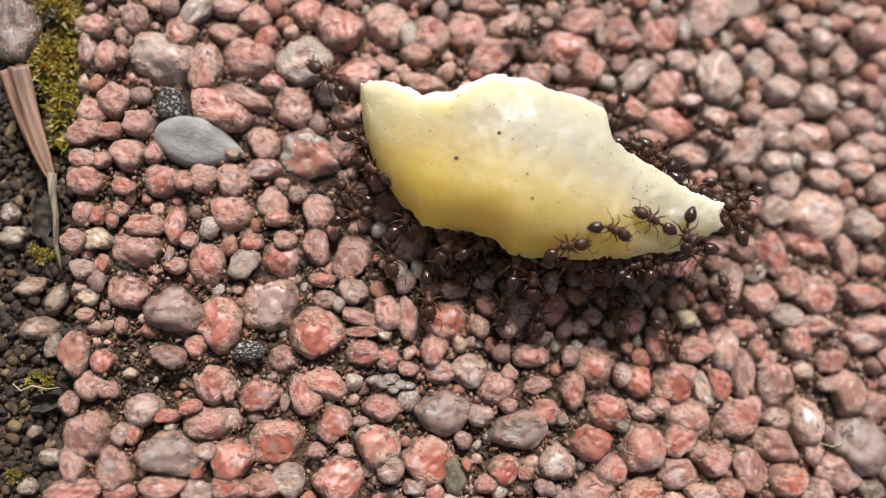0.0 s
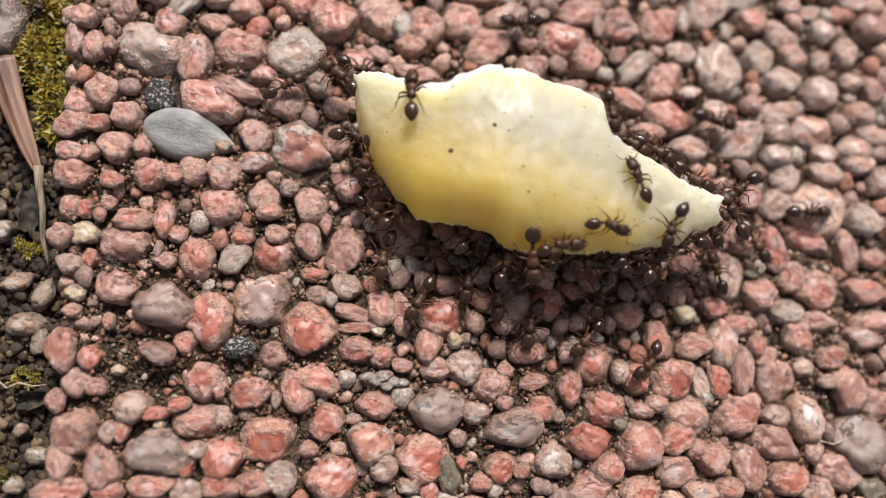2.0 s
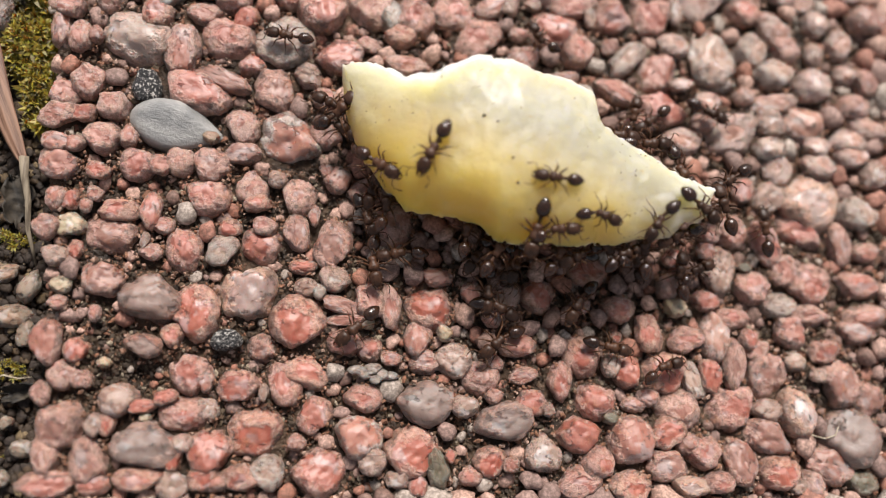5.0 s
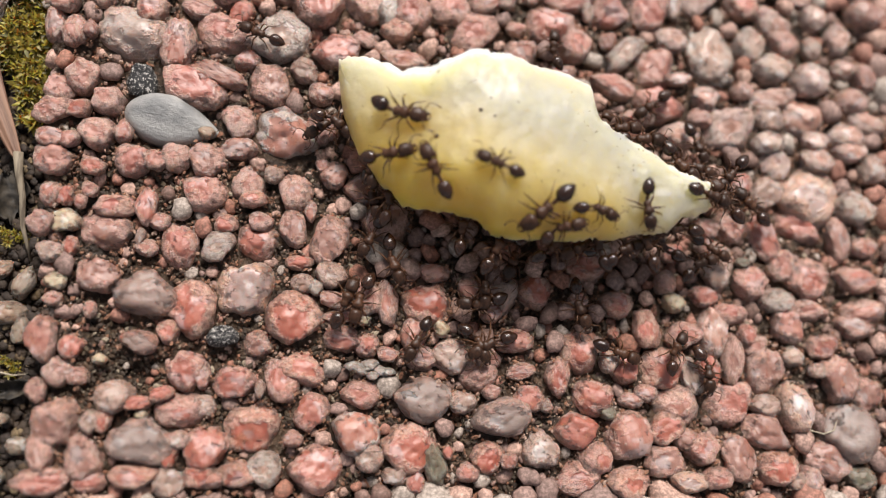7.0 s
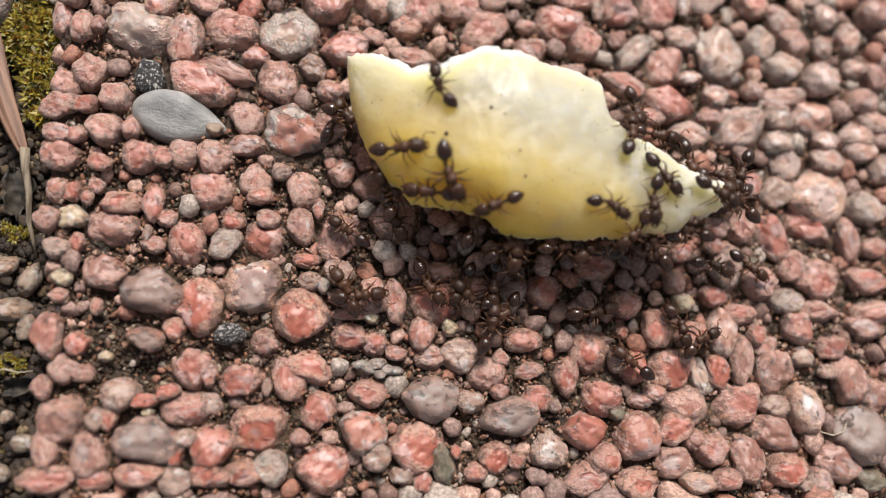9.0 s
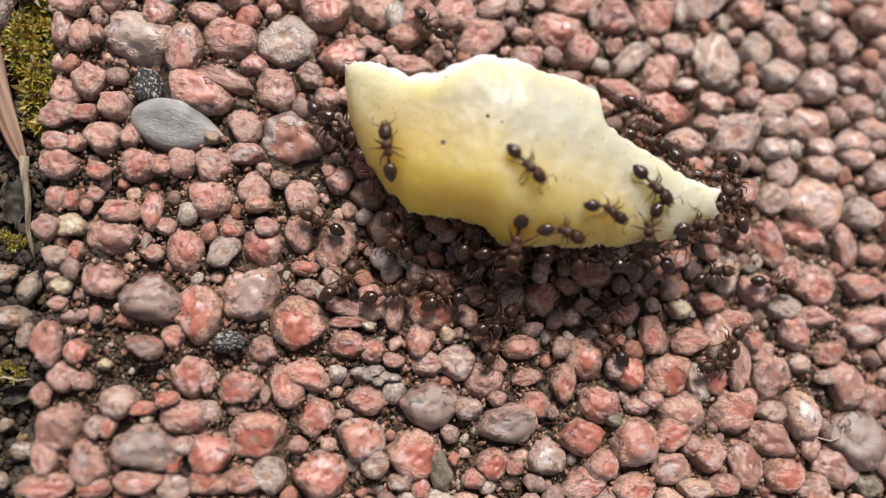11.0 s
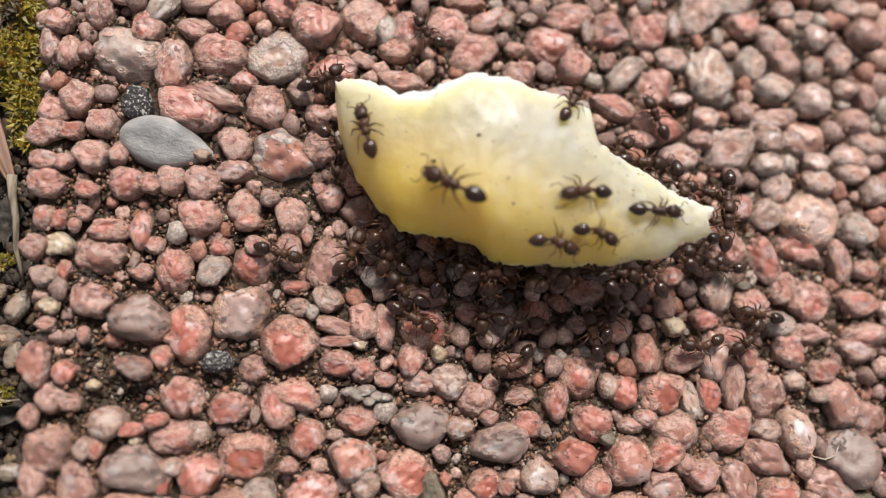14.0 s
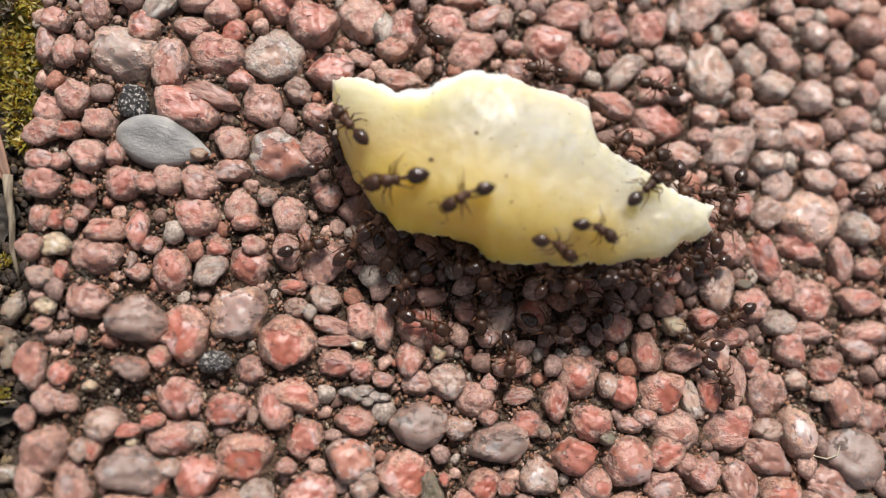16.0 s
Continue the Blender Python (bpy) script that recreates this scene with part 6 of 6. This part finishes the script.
build_moss([(-26.4, -14.4, -2.3, 0.9, 0.6, 0.5, 9)], 7, "small tuft of olive moss in the sandy joint")


# ---- the chips of the slab ----
BALL, BALL_FACES = ico(4)
shape_rng = np.random.default_rng(11)


def pebble_shapes(count, planes, bite, rough):
    made = []
    for _ in range(count):
        p = rock_points(BALL, shape_rng, planes, bite, rough)
        p = p / np.array([np.abs(p[:, 0]).max(), np.abs(p[:, 1]).max(), np.abs(p[:, 2]).max()])
        made.append(p)
    return made


SHAPES = pebble_shapes(16, 8, 0.64, 0.10)
SMOOTH = pebble_shapes(1, 5, 0.9, 0.012)
for q in SMOOTH:
    q[:, 1:] *= (1 - 0.62 * np.clip(q[:, :1], 0, 1) ** 1.2)  # the pebble narrows to one end
MESHES = {}


def pebble_mesh(shape, look_key):
    """One mesh for each shape and look, shared by alike chips; unit radius in object space."""
    if (shape, look_key) not in MESHES:
        data = bpy.data.meshes.new("pebble")
        data.from_pydata((SMOOTH[0] if look_key == "E" else SHAPES[shape]).tolist(), [], BALL_FACES.tolist())
        data.materials.append(STONE[look_key])
        data.shade_smooth()
        MESHES[shape, look_key] = data
    return MESHES[shape, look_key]


chip_rng = np.random.default_rng(23)


def set_chip(look_key, x, y, rx, ry, turn, name, drop):
    """A chip set in the bed at (x, y) with half axes rx, ry in millimetres."""
    rz = 0.98 * min(rx, ry) + 0.14 * max(rx, ry)
    top = (0.5 if look_key in "ETBGQH" else 0.25) + 0.42 * min(rx, ry) + chip_rng.uniform(-0.15, 0.2) - drop
    ob = new(name, pebble_mesh(int(chip_rng.integers(len(SHAPES))), look_key))
    ob.parent = pavement
    ob.matrix_basis = pose(x * MM, y * MM, (top - rz) * MM, chip_rng.uniform(-9, 9), chip_rng.uniform(-9, 9), turn) @ Matrix.Diagonal((rx * MM * 1.2, ry * MM * 1.2, rz * MM, 1))
    return ob


for spec in SPECS:
    set_chip(*spec)


# ---- smaller chips between, and those beyond ----
def covered(x, y, r):
    """Whether a ball of radius r at (x, y) would bite into a chip that is already there."""
    for cx, cy, rx, ry, turn in CHIPS:
        dx, dy = x - cx, y - cy
        if abs(dx) > 4.5 or abs(dy) > 4.5:
            continue
        c, s = math.cos(radians(turn)), math.sin(radians(turn))
        if ((dx * c + dy * s) / (rx + 0.58 * r)) ** 2 + ((dy * c - dx * s) / (ry + 0.58 * r)) ** 2 < 1:
            return True
    return False


def build_field():
    rng = np.random.default_rng(41)
    ball, ball_faces = ico(2)
    shapes = [rock_points(ball, rng, 6, 0.45, 0.2) for _ in range(12)]
    points, faces, total = [], [], 0
    grid = {}
    for x, y, rx, ry, _ in CHIPS:
        grid.setdefault((int(x // 4), int(y // 4)), []).append((x, y, (rx + ry) / 2))
    for low, high, tries in ((1.25, 1.7, 2600), (0.9, 1.25, 3600), (0.6, 0.9, 5600), (0.38, 0.6, 8000), (0.22, 0.38, 8000)):
        for _ in range(tries):
            x, y, r = rng.uniform(-42, 42), rng.uniform(-29, 31), rng.uniform(low, high)
            seen = -28 < x < 29 and -17 < y < 18.5
            if seen and r > 0.75 and not (x > 24 and y > 5):
                continue
            if -22 < x < -13 and -13.5 < y < -6.5 and r > 0.3:  # a patch of bare cement
                continue
            d = x - slab_edge(y)
            if -JOINT - 0.2 < d < r * 0.7:
                continue
            near = [c for i in (-1, 0, 1) for j in (-1, 0, 1) for c in grid.get((int(x // 4) + i, int(y // 4) + j), ())]
            if any((x - a) ** 2 + (y - b) ** 2 < (0.6 * (r + q)) ** 2 for a, b, q in near) or (seen and covered(x, y, r)):
                continue
            grid.setdefault((int(x // 4), int(y // 4)), []).append((x, y, r))
            p = shapes[int(rng.integers(12))] * np.array([r * rng.uniform(0.85, 1.25), r * rng.uniform(0.8, 1.05), 0.85 * r])
            a = rng.uniform(0, math.tau)
            c, s = math.cos(a), math.sin(a)
            top = (0.22 + 0.34 * r if r > 0.6 else 0.0 - 0.4 * (0.6 - r) / 0.36) + rng.uniform(-0.2, 0.12)
            points.append(np.stack([x + p[:, 0] * c - p[:, 1] * s, y + p[:, 0] * s + p[:, 1] * c, top - 0.85 * r + p[:, 2]], 1))
            faces.append(ball_faces + total)
            total += len(p)
    ob = joined("small_chips", np.concatenate(points), np.concatenate(faces), FIELD, pavement, smooth=True)
    return tagged(ob, kind="stuff")


build_field()


def build_grains(name, count, box, small, large, material, seed, keep, lift, level=1):
    """Loose grains scattered on the bed."""
    rng = np.random.default_rng(seed)
    ball, ball_faces = ico(level)
    points, faces, total = [], [], 0
    for _ in range(count):
        x, y = rng.uniform(box[0], box[1]), rng.uniform(box[2], box[3])
        if not keep(x, y):
            continue
        r = small + (large - small) * rng.uniform() ** 2.8
        p = ball * (1 + rng.uniform(-0.45, 0.35, (len(ball), 1)) * (1.0 if level == 1 else 0.55)) * np.array([r * rng.uniform(0.8, 1.9), r, r * rng.uniform(0.45, 0.95)])
        a = rng.uniform(0, math.tau)
        c, s = math.cos(a), math.sin(a)
        z = bed(x, y) + r * 0.4 + lift * rng.uniform()
        points.append(np.stack([x + p[:, 0] * c - p[:, 1] * s, y + p[:, 0] * s + p[:, 1] * c, z + p[:, 2]], 1))
        faces.append(ball_faces + total)
        total += len(ball)
    return tagged(joined(name, np.concatenate(points), np.concatenate(faces), material, pavement, smooth=level > 1), kind="stuff")


build_grains("grit", 120000, (-31, 33, -19, 21), 0.035, 0.17, GRIT, 51, lambda x, y: not -JOINT < x - slab_edge(y) < 0.2 and open_bed(x, y), 0.25)
CRUST = rubble_material("orange_cement_crust", [(0.42, 0.20, 0.115), (0.50, 0.30, 0.21), (0.28, 0.125, 0.065), (0.56, 0.37, 0.28), (0.16, 0.075, 0.042), (0.36, 0.165, 0.09), (0.09, 0.05, 0.03)], 2500.0)
build_grains("crust_grains", 130000, (-25, 30, -17, 18), 0.03, 0.13, CRUST, 57, flank, 0.55)
build_grains("sand", 15000, (-34, -22, -30, 32), 0.04, 0.34, SHADED_SAND, 52, lambda x, y: -JOINT - 0.2 < x - slab_edge(y) < -0.3, 0.3, 2)

motions()
